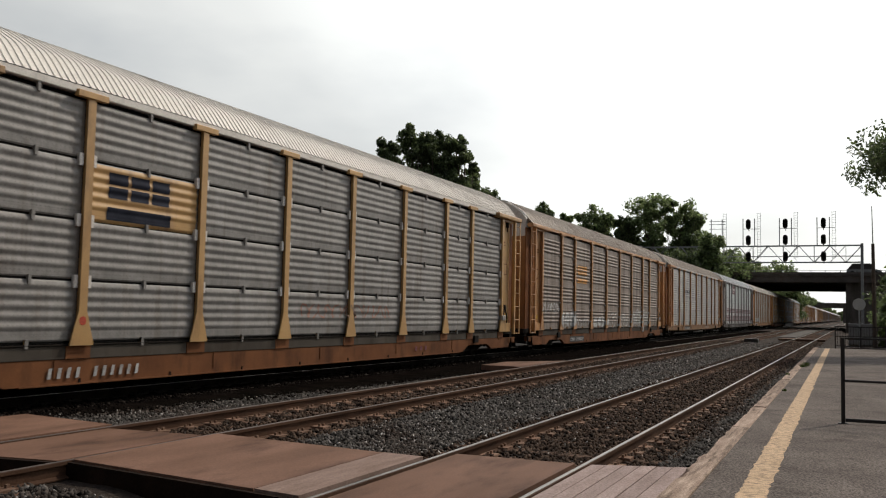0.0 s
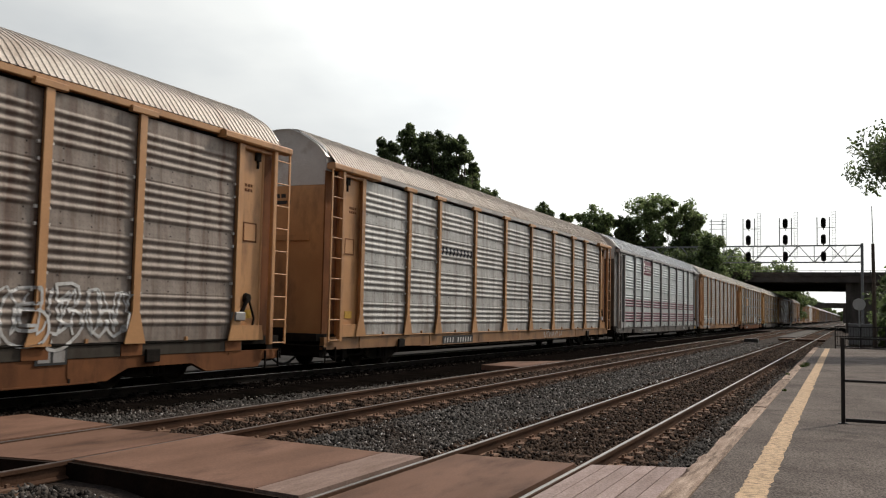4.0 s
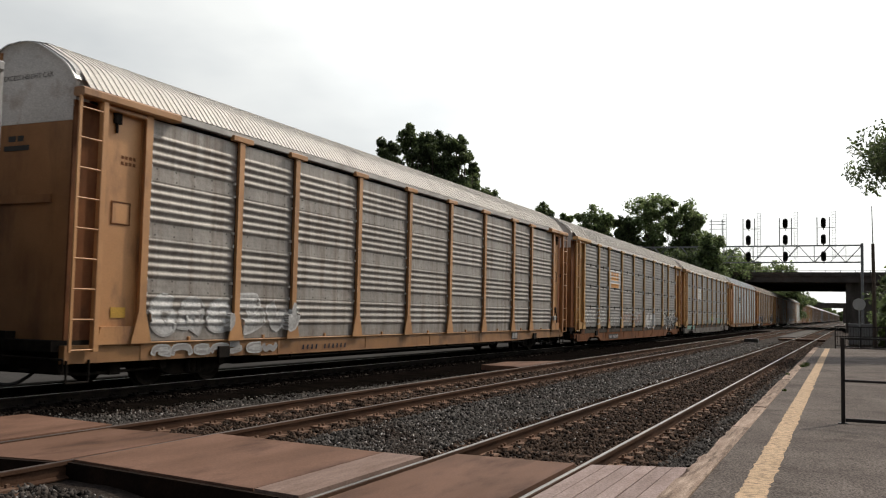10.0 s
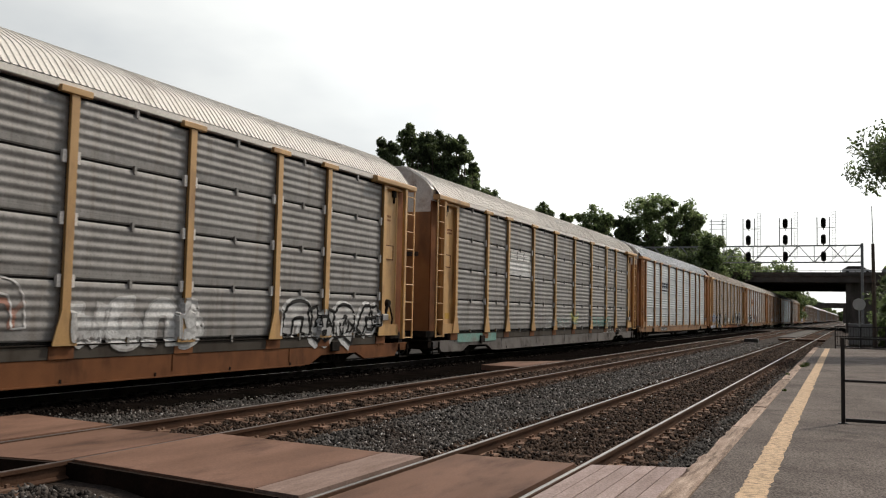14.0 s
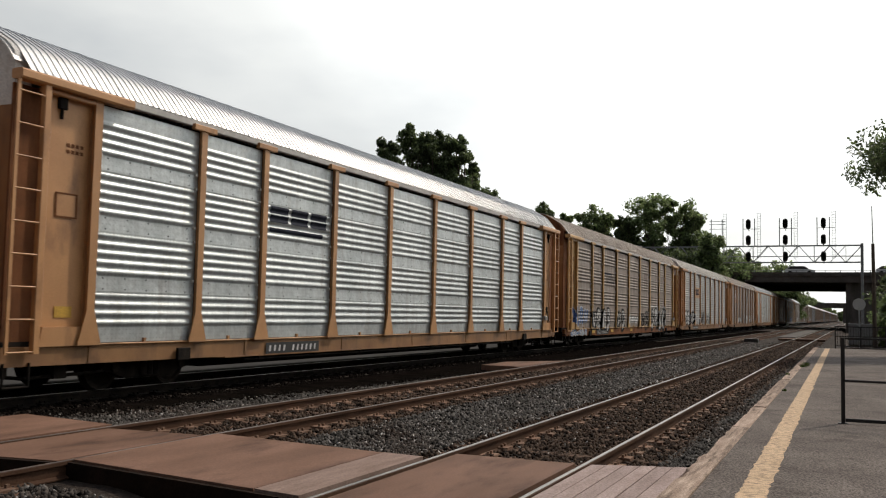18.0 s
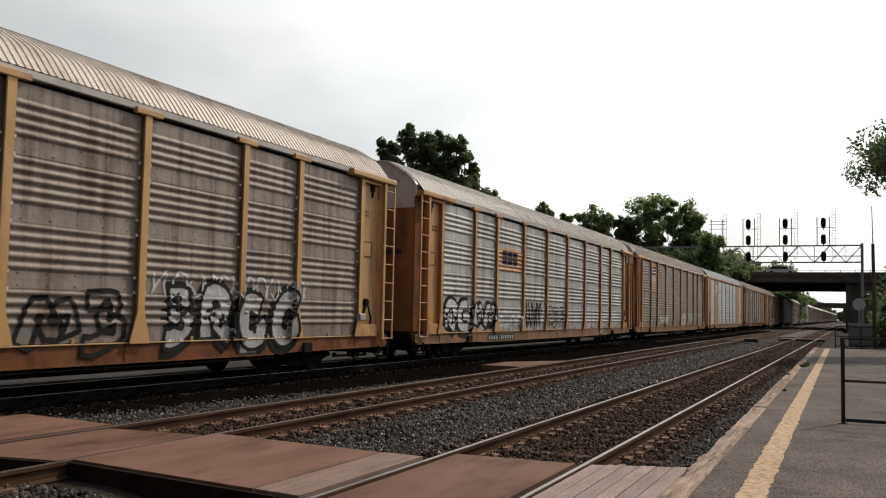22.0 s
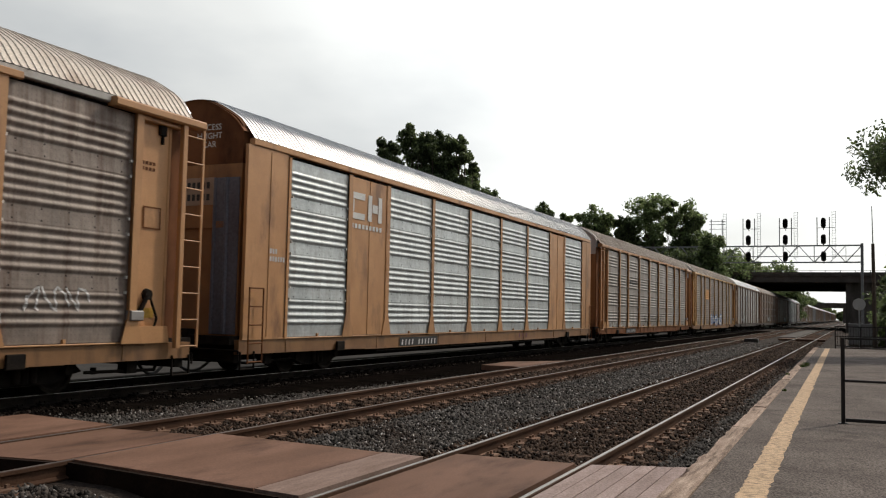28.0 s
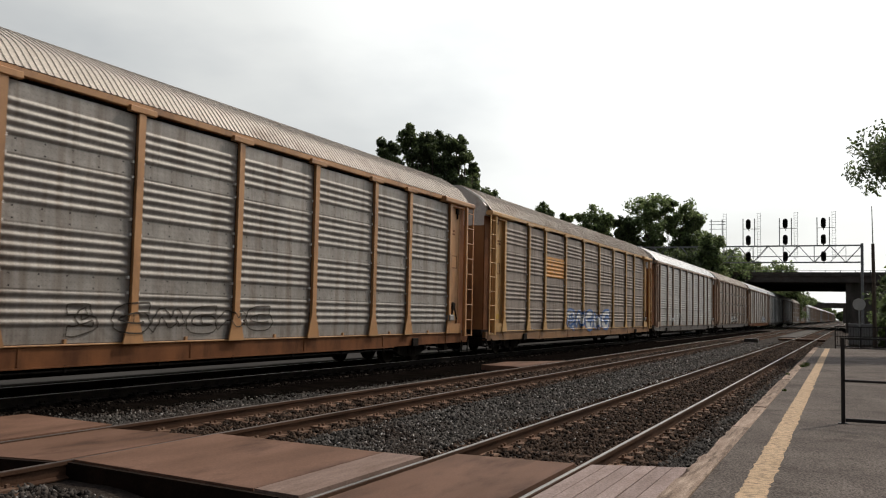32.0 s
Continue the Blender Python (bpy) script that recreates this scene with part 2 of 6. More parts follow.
# ---- mesh building ----
class Shape:
    """Collects plain solids; one Shape becomes one mesh."""

    def __init__(self):
        self.v, self.f, self.smooth = [], [], []

    def add(self, verts, faces, smooth=False):
        o = len(self.v)
        self.v += [tuple(p) for p in verts]
        self.f += [tuple(o + i for i in f) for f in faces]
        self.smooth += [smooth] * len(faces)
        return self

    def box(self, x0, x1, y0, y1, z0, z1, m=None, bevel=0.0):
        """A box; bevel cuts its four long edges along the longest side."""
        if bevel:
            d = (x1 - x0, y1 - y0, z1 - z0)
            a = d.index(max(d))
            lo, hi = (x0, y0, z0), (x1, y1, z1)
            p, q = [i for i in range(3) if i != a]
            ring = [(lo[p] + bevel, lo[q]), (hi[p] - bevel, lo[q]), (hi[p], lo[q] + bevel), (hi[p], hi[q] - bevel),
                    (hi[p] - bevel, hi[q]), (lo[p] + bevel, hi[q]), (lo[p], hi[q] - bevel), (lo[p], lo[q] + bevel)]
            verts = []
            for e in (lo[a], hi[a]):
                for r in ring:
                    c = [0, 0, 0]
                    c[a], c[p], c[q] = e, r[0], r[1]
                    verts.append(c)
            faces = [(i, (i + 1) % 8, 8 + (i + 1) % 8, 8 + i) for i in range(8)] + [tuple(range(7, -1, -1)), tuple(range(8, 16))]
            if a == 1:
                faces = [f[::-1] for f in faces]
        else:
            verts = [(x, y, z) for x in (x0, x1) for y in (y0, y1) for z in (z0, z1)]
            faces = [(0, 1, 3, 2), (4, 6, 7, 5), (0, 4, 5, 1), (2, 3, 7, 6), (0, 2, 6, 4), (1, 5, 7, 3)]
        if m is not None:
            verts = [m @ Vector(p) for p in verts]
        return self.add(verts, faces)

    def tube(self, a, b, r, r2=None, n=8, cap=True):
        a, b = Vector(a), Vector(b)
        r2 = r if r2 is None else r2
        d = (b - a).normalized()
        u = d.orthogonal().normalized()
        w = d.cross(u)
        verts = []
        for c, rad in ((a, r), (b, r2)):
            verts += [c + (u * math.cos(2 * math.pi * i / n) + w * math.sin(2 * math.pi * i / n)) * rad for i in range(n)]
        self.add(verts, [(i, (i + 1) % n, n + (i + 1) % n, n + i) for i in range(n)], True)
        if cap:
            self.add(verts, [tuple(range(n - 1, -1, -1)), tuple(range(n, 2 * n))])
        return self

    def sweep(self, ring, stations, closed=True, caps=True, smooth=False):
        """ring: list of 2D points; stations: functions or matrices placing (x, z) rings as 3D; here a list of callables."""
        n = len(ring)
        verts = [p for s in stations for p in (s(r) for r in ring)]
        faces = []
        for k in range(len(stations) - 1):
            for i in range(n if closed else n - 1):
                j = (i + 1) % n
                faces.append((k * n + i, k * n + j, (k + 1) * n + j, (k + 1) * n + i))
        self.add(verts, faces, smooth)
        if caps and closed:
            e = (len(stations) - 1) * n
            self.add(verts, [tuple(range(n - 1, -1, -1)), tuple(range(e, e + n))])
        return self

    def mesh(self, name, mat, fix=True, weld=False):
        me = bpy.data.meshes.new(name)
        me.from_pydata(self.v, [], self.f)
        me.polygons.foreach_set("use_smooth", self.smooth)
        me.materials.append(mat)
        if fix and len(self.f) < 20000:
            bm = bmesh.new()
            bm.from_mesh(me)
            if weld:
                bmesh.ops.remove_doubles(bm, verts=bm.verts, dist=1e-5)
            bmesh.ops.recalc_face_normals(bm, faces=bm.faces)
            bm.to_mesh(me)
            bm.free()
        me.update()
        return me


def thing(name, shape, mat, label, category, group="", kind="", m=None):
    ob = new(name, shape if isinstance(shape, bpy.types.Mesh) else shape.mesh(name, mat) if shape else None)
    if m is not None:
        ob.matrix_world = m
    return tagged(ob, label, category, group, kind)


def part(name, shape, mat, parent, label="", at=None):
    """One mesh object under a thing or a part, at an offset in its space."""
    ob = new(name, shape if isinstance(shape, bpy.types.Mesh) else shape.mesh(name, mat))
    ob.parent = parent
    if at is not None:
        ob.matrix_local = at if isinstance(at, Matrix) else Matrix.Translation(at)
    if label:
        ob["label"] = label
    return ob


# ---- ground, ballast, tracks ----
X_NEAR, X_MID, X_TRAIN = -3.27, -7.78, -13.15
TRACKS = ((X_NEAR, "near"), (X_MID, "middle"), (X_TRAIN, "far"))
GAUGE = 0.7525
RNG = np.random.default_rng(7)


def ballast_z(x, y):
    """Height of the ballast bed: almost level with the ties in the tracks, shallow swales between."""
    z = -0.24
    for c, _ in TRACKS:
        d = abs(x - c)
        bed = -0.182 if d < 1.25 else -0.17
        z = max(z, bed if d < 1.5 else -0.17 - (d - 1.5) * 0.12)
    return z


def build_ground():
    s = Shape()
    xs = [-1500, -300, -60, -19, -17, -16] + [round(-15.4 + 0.25 * i, 2) for i in range(56)] + [-1.2, 8, 12, 60, 300, 1500]
    ys = [-60, -20, 0, 20, 60, 120, 250, 500, 1000, 3000]
    rng = random.Random(3)
    verts = []
    for y in ys:
        for x in xs:
            z = ballast_z(x, y) if -15.8 < x < -1.3 else -0.5
            verts.append((x, y, z))
    w = len(xs)
    faces = [(j * w + i, j * w + i + 1, (j + 1) * w + i + 1, (j + 1) * w + i) for j in range(len(ys) - 1) for i in range(w - 1)]
    s.add(verts, faces, True)
    thing("ground", s, M_BALLAST_BED, "dark crushed-stone railway ballast bed under the tracks", "ground", kind="structure")
    oiled = Shape()
    ring = [(x, ballast_z(x, 0) + 0.004) for x in (-15.0, -14.6, -11.6, -11.3, -11.0, -10.6)]
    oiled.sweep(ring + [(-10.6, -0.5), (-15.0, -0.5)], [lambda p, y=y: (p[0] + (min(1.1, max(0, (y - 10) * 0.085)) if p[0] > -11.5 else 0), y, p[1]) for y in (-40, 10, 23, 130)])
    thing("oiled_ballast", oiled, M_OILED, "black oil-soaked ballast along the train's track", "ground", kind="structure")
    far = Shape()
    far.box(-1500, -16.9, -60, 3000, -0.6, -0.3)
    thing("ground_beyond", far, M_DIRT, "dusty grassy ground beyond the railway", "ground", kind="structure")
    road = Shape()
    road.box(-30, -16.9, -60, 170, -0.35, -0.27)
    thing("road", road, M_ROAD, "asphalt road beyond the railway, darkened as in the train's shade", "road", kind="structure")


build_ground()


def build_stones():
    """Loose ballast stones, more and smaller near the eye."""
    base = np.array([(1, 0, 0), (-1, 0, 0), (0, 1, 0), (0, -1, 0), (0, 0, 1), (0, 0, -1)], float)
    tri = np.array([(0, 2, 4), (2, 1, 4), (1, 3, 4), (3, 0, 4), (2, 0, 5), (1, 2, 5), (3, 1, 5), (0, 3, 5)])

    def field(n, x0, x1, ymin, ymax, size, skip=(), blend=0):
        u = RNG.random(n)
        y = ymin * (ymax / ymin) ** u
        x = RNG.uniform(x0, x1, n)
        keep = np.ones(n, bool)
        for (a, b, c, d) in skip:
            keep &= ~((x > a) & (x < b) & (y > c) & (y < d))
        if blend:
            limit = -11.2 + np.clip((y - 10) * 0.13, 0, 1.7) + RNG.normal(0, 0.16, n)
            keep &= (x > limit) if blend > 0 else (x < limit + 0.25)
        x, y = x[keep], y[keep]
        n = len(x)
        z = np.array([ballast_z(a, b) for a, b in zip(x, y)])
        r = size * RNG.uniform(0.6, 1.3, n) * (1 + y / 60)
        v = base[None] * RNG.uniform(0.55, 1.25, (n, 6, 1))
        a, b = RNG.uniform(0, 6.28, n), RNG.uniform(0, 3.14, n)
        ca, sa, cb, sb = np.cos(a), np.sin(a), np.cos(b), np.sin(b)
        rot = np.stack([np.stack([ca, -sa * cb, sa * sb], -1), np.stack([sa, ca * cb, -ca * sb], -1), np.stack([0 * a, sb, cb], -1)], 1)
        v = np.einsum("nij,nkj->nki", rot, v) * r[:, None, None]
        v += np.stack([x, y, z + r * RNG.uniform(0.1, 0.5, n)], -1)[:, None, :]
        f = (tri[None] + (np.arange(n) * 6)[:, None, None]).reshape(-1, 3)
        return v.reshape(-1, 3), f

    def stuff(name, mat, label, fields):
        vs, fs, o = [], [], 0
        for v, f in fields:
            vs.append(v)
            fs.append(f + o)
            o += len(v)
        v, f = np.concatenate(vs), np.concatenate(fs)
        me = bpy.data.meshes.new(name)
        me.vertices.add(len(v))
        me.vertices.foreach_set("co", v.ravel())
        me.loops.add(f.size)
        me.loops.foreach_set("vertex_index", f.ravel().astype(np.int32))
        me.polygons.add(len(f))
        me.polygons.foreach_set("loop_start", np.arange(0, f.size, 3, dtype=np.int32))
        me.update(calc_edges=True)
        me.materials.append(mat)
        tagged(new(name, me), label, "gravel", kind="stuff")

    cross = [(-9.2, -1.3, 3, 9.15)]
    stuff("ballast_stones", M_STONE, "loose grey crushed ballast stones between the tracks",
          [field(24000, -6.45, -4.6, 8.6, 65, 0.03, [(-7, -4.1, 3, 8.9)]),
           field(8000, -8.5, -4.3, 4.2, 6.9, 0.03, [(-7.2, -1, 6.3, 9)]),
           field(24000, -11.6, -9.0, 8.8, 65, 0.027, [(-10.5, -8, 3, 9.25)], 1),
           field(7000, -2.0, -1.55, 9.6, 60, 0.026)])
    stuff("rusty_stones", M_STONE_BROWN, "rust-browned ballast stones between the ties",
          [field(21000, -4.6, -1.9, 9.2, 70, 0.03), field(16000, -9.1, -6.4, 9.0, 70, 0.029)])
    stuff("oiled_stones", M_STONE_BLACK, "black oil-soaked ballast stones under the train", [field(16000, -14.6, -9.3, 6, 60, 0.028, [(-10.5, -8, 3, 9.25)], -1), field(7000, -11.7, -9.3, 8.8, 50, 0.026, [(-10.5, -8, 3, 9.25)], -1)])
    stuff("pale_stones", M_STONE_PALE, "scattered pale ballast stones that also stand in for glints",
          [field(3400, -6.45, -4.5, 8.7, 60, 0.024, [(-7, -4.1, 3, 8.9)]), field(800, -8.5, -4.3, 4.2, 6.9, 0.022, [(-7.2, -1, 6.3, 9)]), field(2200, -11.6, -9.0, 8.8, 60, 0.022, [(-10.5, -8, 3, 9.25)], 1),
           field(700, -4.6, -1.6, 9.3, 60, 0.02), field(500, -9.1, -6.4, 9.0, 60, 0.02)])


build_stones()


def build_track(cx, which):
    """Two rails with head, web and foot, and the ties with their plates."""
    prof = [(-0.07, -0.172), (0.07, -0.172), (0.07, -0.16), (0.012, -0.14), (0.012, -0.05), (0.036, -0.04), (0.036, -0.008),
            (-0.036, -0.008), (-0.036, -0.04), (-0.012, -0.05), (-0.012, -0.14), (-0.07, -0.16)]
    head = [(-0.02, -0.009), (0.02, -0.009), (0.019, -0.003), (0.013, 0.0), (-0.013, 0.0), (-0.019, -0.003)]
    track = thing("track_" + which, None, None, "railway track with worn steel rails on dark wooden ties", "track", kind="structure")
    # the far track's rails, ties and plates are near-black, unlike the others
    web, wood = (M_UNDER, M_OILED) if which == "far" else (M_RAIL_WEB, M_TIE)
    for side in (-GAUGE, GAUGE):
        x = cx + side
        st = [lambda p, y=y: (x + p[0], y, p[1]) for y in (-40, 60, 200, 900)]
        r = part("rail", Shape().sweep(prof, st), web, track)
        part("rail_head", Shape().sweep(head, st), M_RAIL_BROWN if which == "middle" else M_RAIL_TOP, r, "polished running surface")
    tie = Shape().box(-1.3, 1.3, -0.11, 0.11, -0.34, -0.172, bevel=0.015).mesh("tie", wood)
    plate = Shape()
    for side in (-GAUGE, GAUGE):
        plate.box(side - 0.19, side + 0.19, -0.1, 0.1, -0.171, -0.142)
        for e in (-0.1, 0.1):
            for f in (-0.05, 0.05):
                plate.box(side + e - 0.015, side + e + 0.015, f - 0.018, f + 0.018, -0.142, -0.108)
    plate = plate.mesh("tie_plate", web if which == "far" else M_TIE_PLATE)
    rng = random.Random(cx)
    y, count = -2.0, 0
    while y < 110:
        skip = cx > -9 and 6.0 < y < 9.3
        if not skip and (y > 4 or cx < -10):
            m = pose(cx + rng.uniform(-0.05, 0.05), y + rng.uniform(-0.03, 0.03), rng.uniform(-0.004, 0.014), 0, 0, rng.uniform(-1.2, 1.2))
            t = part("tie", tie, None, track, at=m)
            if y < 45:
                part("tie_plate", plate, None, t)
        y += 0.53


for cx, which in TRACKS:
    build_track(cx, which)


# ---- platform ----
def edge_x(y):
    """The platform's edge runs slightly askew to the rails."""
    return -1.27 - 0.0093 * (y - 8)


def strip(s, o0, o1, y0, y1, z0, z1, n=1):
    for k in range(n):
        a, b = y0 + (y1 - y0) * k / n, y0 + (y1 - y0) * (k + 1) / n
        v = [(edge_x(y) + o, y, z) for y in (a, b) for o in (o0, o1) for z in (z0, z1)]
        s.add(v, [(0, 1, 3, 2), (4, 6, 7, 5), (0, 4, 5, 1), (2, 3, 7, 6), (0, 2, 6, 4), (1, 5, 7, 3)])
    return s


PLATFORM_END = 53.0
thing("platform", strip(Shape(), 0.0, 12, -6, PLATFORM_END, -0.6, 0.0), M_ASPHALT, "worn grey asphalt platform beside the near track", "platform", kind="structure")


def worn_line():
    """A painted band whose edges have worn unevenly."""
    s, rng, y, rows = Shape(), random.Random(17), 0.5, []
    while y < PLATFORM_END - 1:
        a, b = rng.gauss(0, 0.007), rng.gauss(0, 0.009)
        rows += [(edge_x(y) + 0.345 + a, y, 0.005), (edge_x(y) + 0.585 + b, y, 0.005)]
        y += rng.uniform(0.03, 0.1) * (1 + y / 12)
    n = len(rows) // 2
    return s.add(rows, [(2 * i, 2 * i + 1, 2 * i + 3, 2 * i + 2) for i in range(n - 1)])


part("yellow_line", worn_line(), M_YELLOW, bpy.data.objects["platform"], "faded yellow safety line")


def build_edge():
    edge = thing("platform_edge", None, None, "weathered timber edging along the platform", "edging", kind="structure")
    rng = random.Random(5)
    y = 1.2
    while y < PLATFORM_END:
        length = rng.choice((2.4, 3.1, 3.6))
        end, top, shift = min(y + length, PLATFORM_END) - 0.012, 0.012 + rng.uniform(-0.012, 0.015), rng.uniform(-0.012, 0.012)
        n = max(4, int((end - y) / (0.09 if y < 22 else 0.6)))
        rows, chew = [], 0.0
        for k in range(n + 1):
            q = y + (end - y) * k / n
            chew = 0.6 * chew + rng.gauss(0, 0.009) + (rng.uniform(0.01, 0.04) if rng.random() < 0.06 else 0)
            gnaw = max(-0.01, min(0.06, chew)) + (0.02 if k in (0, n) else 0)
            dip = max(0.0, gnaw) * 0.35
            x = edge_x(q)
            rows += [(x - 0.24 + shift, q, -0.3), (x - 0.24 + shift + gnaw * 0.5, q, top - 0.02 - dip), (x - 0.225 + shift + gnaw, q, top - 0.004 - dip * 0.6), (x - 0.13, q, top + rng.gauss(0, 0.002)), (x - 0.02, q, top - 0.003), (x - 0.004, q, top - 0.014), (x - 0.004, q, -0.3)]
        s = Shape().add(rows, [(7 * k + i, 7 * k + (i + 1) % 7, 7 * k + 7 + (i + 1) % 7, 7 * k + 7 + i) for k in range(n) for i in range(7)] + [tuple(range(6, -1, -1)), tuple(range(7 * n, 7 * n + 7))])
        part("timber", s, M_TIMBER, edge)
        y += length


build_edge()


# ---- board crossing over the tracks ----
def board(parent, pts, top, thick, mat):
    """A deck board from its four corners in plan."""
    v = [(x, y, z) for x, y in pts for z in (top - thick, top)]
    part("board", Shape().add(v, [(0, 2, 4, 6), (7, 5, 3, 1), (0, 1, 3, 2), (2, 3, 5, 4), (4, 5, 7, 6), (6, 7, 1, 0)]), mat, parent)


def build_crossing():
    c = thing("board_crossing", None, None, "reddish-brown timber boards of a foot crossing between the rails", "crossing", kind="structure")

    def deck(x0, x1, n0, n1, f0, f1, n, mat, top=0.0, thick=0.15):
        """Boards side by side from x0 to x1; near edge n0..n1, far edge f0..f1."""
        for i in range(n):
            a, b = i / n, (i + 1) / n
            g = 0.006
            xa, xb = x0 + (x1 - x0) * a + g, x0 + (x1 - x0) * b - g
            la = lambda p, q, k: p + (q - p) * k
            dz = random.uniform(-0.004, 0.004)
            board(c, [(xa, la(n0, n1, a)), (xb, la(n0, n1, b)), (xb, la(f0, f1, b)), (xa, la(f0, f1, a))], top + dz, thick, mat)

    deck(-7.0, -4.62, 6.79, 6.47, 9.03, 8.78, 1, M_PLANK, 0.0, 0.22)
    deck(-4.61, -4.12, 6.46, 6.40, 8.78, 8.75, 1, M_PLANK_MID, 0.004, 0.22)
    deck(-3.93, -2.62, 5.4, 5.2, 9.2, 9.25, 1, M_PLANK, -0.01)
    deck(-2.46, -1.52, 4.6, 4.5, 9.25, 9.6, 6, M_PLANK_PALE, -0.005)
    deck(-8.46, -7.1, 6.5, 6.7, 8.75, 8.9, 1, M_PLANK, -0.01)
    deck(-10.4, -8.64, 7.4, 7.2, 9.2, 9.0, 1, M_PLANK, 0.0)
    # strips added along the near edges, their shade put into the colour
    for a, b in (((-7.02, 6.775), (-4.12, 6.385)), ((-8.46, 6.485), (-7.1, 6.685))):
        dx, dy = b[0] - a[0], b[1] - a[1]
        v = [(x, y - o, z) for x, y in (a, b) for o in (0.0, 0.05) for z in (-0.3, -0.018)]
        part("edge_timber", Shape().add(v, [(0, 1, 3, 2), (4, 6, 7, 5), (0, 4, 5, 1), (2, 3, 7, 6), (0, 2, 6, 4), (1, 5, 7, 3)]), M_BOARD_SHADE, c, "black strip painting the shade on the boards' near edge")
    d = thing("far_board_crossing", None, None, "reddish timber crossing boards beside the middle track", "crossing", kind="structure")
    board(d, [(-9.95, 25.0), (-8.65, 24.9), (-8.65, 29.3), (-9.95, 27.2)], -0.01, 0.15, M_PLANK)


# ---- platform railing ----
def build_railing(y, x0, x1):
    f = thing("platform_railing", None, None, "black steel railing panel standing on the platform", "railing")
    f.matrix_world = pose(x0, y, 0)
    w = x1 - x0
    for x in (0.0, w):
        part("post", Shape().box(x - 0.028, x + 0.028, -0.028, 0.028, 0, 1.26, bevel=0.006), M_BLACK_STEEL, f)
        part("base_plate", Shape().box(x - 0.07, x + 0.07, -0.07, 0.07, 0, 0.012), M_BLACK_STEEL, f)
    for z, h in ((0.03, 0.05), (0.61, 0.035), (1.10, 0.02), (1.235, 0.03)):
        part("rail", Shape().box(0.03, w - 0.03, -0.02, 0.02, z, z + h, bevel=0.004), M_BLACK_STEEL, f)


build_crossing()
build_railing(14.78, -0.14, 2.6)


# ---- signal bridge ----
def build_gantry():
    Y = 120
    g = thing("signal_gantry", None, None, "grey lattice signal bridge spanning the tracks", "signal gantry")
    g.matrix_world = pose(0, Y, -0.3)
    zl, zh = 8.75, 10.8
    x0, x1 = -25.5, 1.1
    for y in (-0.5, 0.5):
        for z in (zl, zh):
            part("chord", Shape().box(x0, x1, y - 0.05, y + 0.05, z - 0.05, z + 0.05), M_GALV, g)
        n = 15
        w = (x1 - x0) / n
        for i in range(n):
            a, b = x0 + i * w, x0 + (i + 1) * w
            if i % 2:
                a, b = b, a
            part("brace", Shape().tube((a, y, zl), (b, y, zh), 0.042, n=5), M_GALV, g)
            if i % 3 == 1:
                part("brace", Shape().tube((a, y, zh), (b, y, zl), 0.022, n=5), M_GALV, g)
            part("upright", Shape().tube((a, y, zl), (a, y, zh), 0.03, n=5), M_GALV, g)
        part("handrail", Shape().tube((x0, y, 9.5), (x1, y, 9.5), 0.03, n=5), M_GALV, g)
    part("walkway", Shape().box(x0, x1, -0.45, 0.45, zl + 0.02, zl + 0.07), M_GALV, g)
    for x in (x0, x1):
        part("column", Shape().box(x - 0.16, x + 0.16, -0.5, 0.5, 0, zh + 0.2, bevel=0.03), M_GALV, g)
    for x, heads in ((-15.6, 0), (-11.45, 3), (-7.1, 3), (-2.75, 3)):
        for dx in (-1.15 if heads else -0.9, 0.25 if heads else 0.45):
            part("mast", Shape().tube((x + dx, 0.6, zh), (x + dx, 0.6, zh + 3.55), 0.06, n=6), M_GALV, g)
        for z in (zh + 2.3, zh + 2.9, zh + 3.3) if not heads else (zh + 2.25,):
            part("cross_rail", Shape().tube((x - 1.15, 0.6, z), (x + 0.9, 0.6, z), 0.035, n=5), M_GALV, g)
        lad = Shape()
        for dx in (0.55, 0.95):
            lad.tube((x + dx, 0.8, zh - 1.5), (x + dx, 0.8, zh + 4.3), 0.025, n=4)
        for k in range(18):
            lad.tube((x + 0.55, 0.8, zh - 1.4 + k * 0.33), (x + 0.95, 0.8, zh - 1.4 + k * 0.33), 0.018, n=4)
        part("ladder", lad, M_GALV, g)
        for z in ((zh + 2.75, zh + 0.72, zh - 1.35) if heads else ()):
            head = Shape()
            for (cz, rr) in ((z + 0.33, 0.3), (z - 0.33, 0.3)):
                head.tube((x - 0.4, -0.62, cz), (x - 0.4, -0.52, cz), 0.29, n=16)
            head.box(x - 0.69, x - 0.11, -0.62, -0.52, z - 0.33, z + 0.33)
            hd = part("signal_head", head, M_SIGNAL, g, "oval black signal head")
            for (dx, dz) in ((0, 0.36), (0, -0.36), (-0.2, 0), (0.2, 0)):
                part("hood", Shape().tube((x - 0.4 + dx, -0.63, z + dz), (x - 0.4 + dx, -0.85, z + dz), 0.11, 0.11, n=10, cap=False), M_SIGNAL, hd)
            part("bracket", Shape().tube((x - 0.4, -0.5, z - 0.65), (x - 0.4, 0.55, z - 0.75), 0.05, n=6), M_SIGNAL, g)


build_gantry()


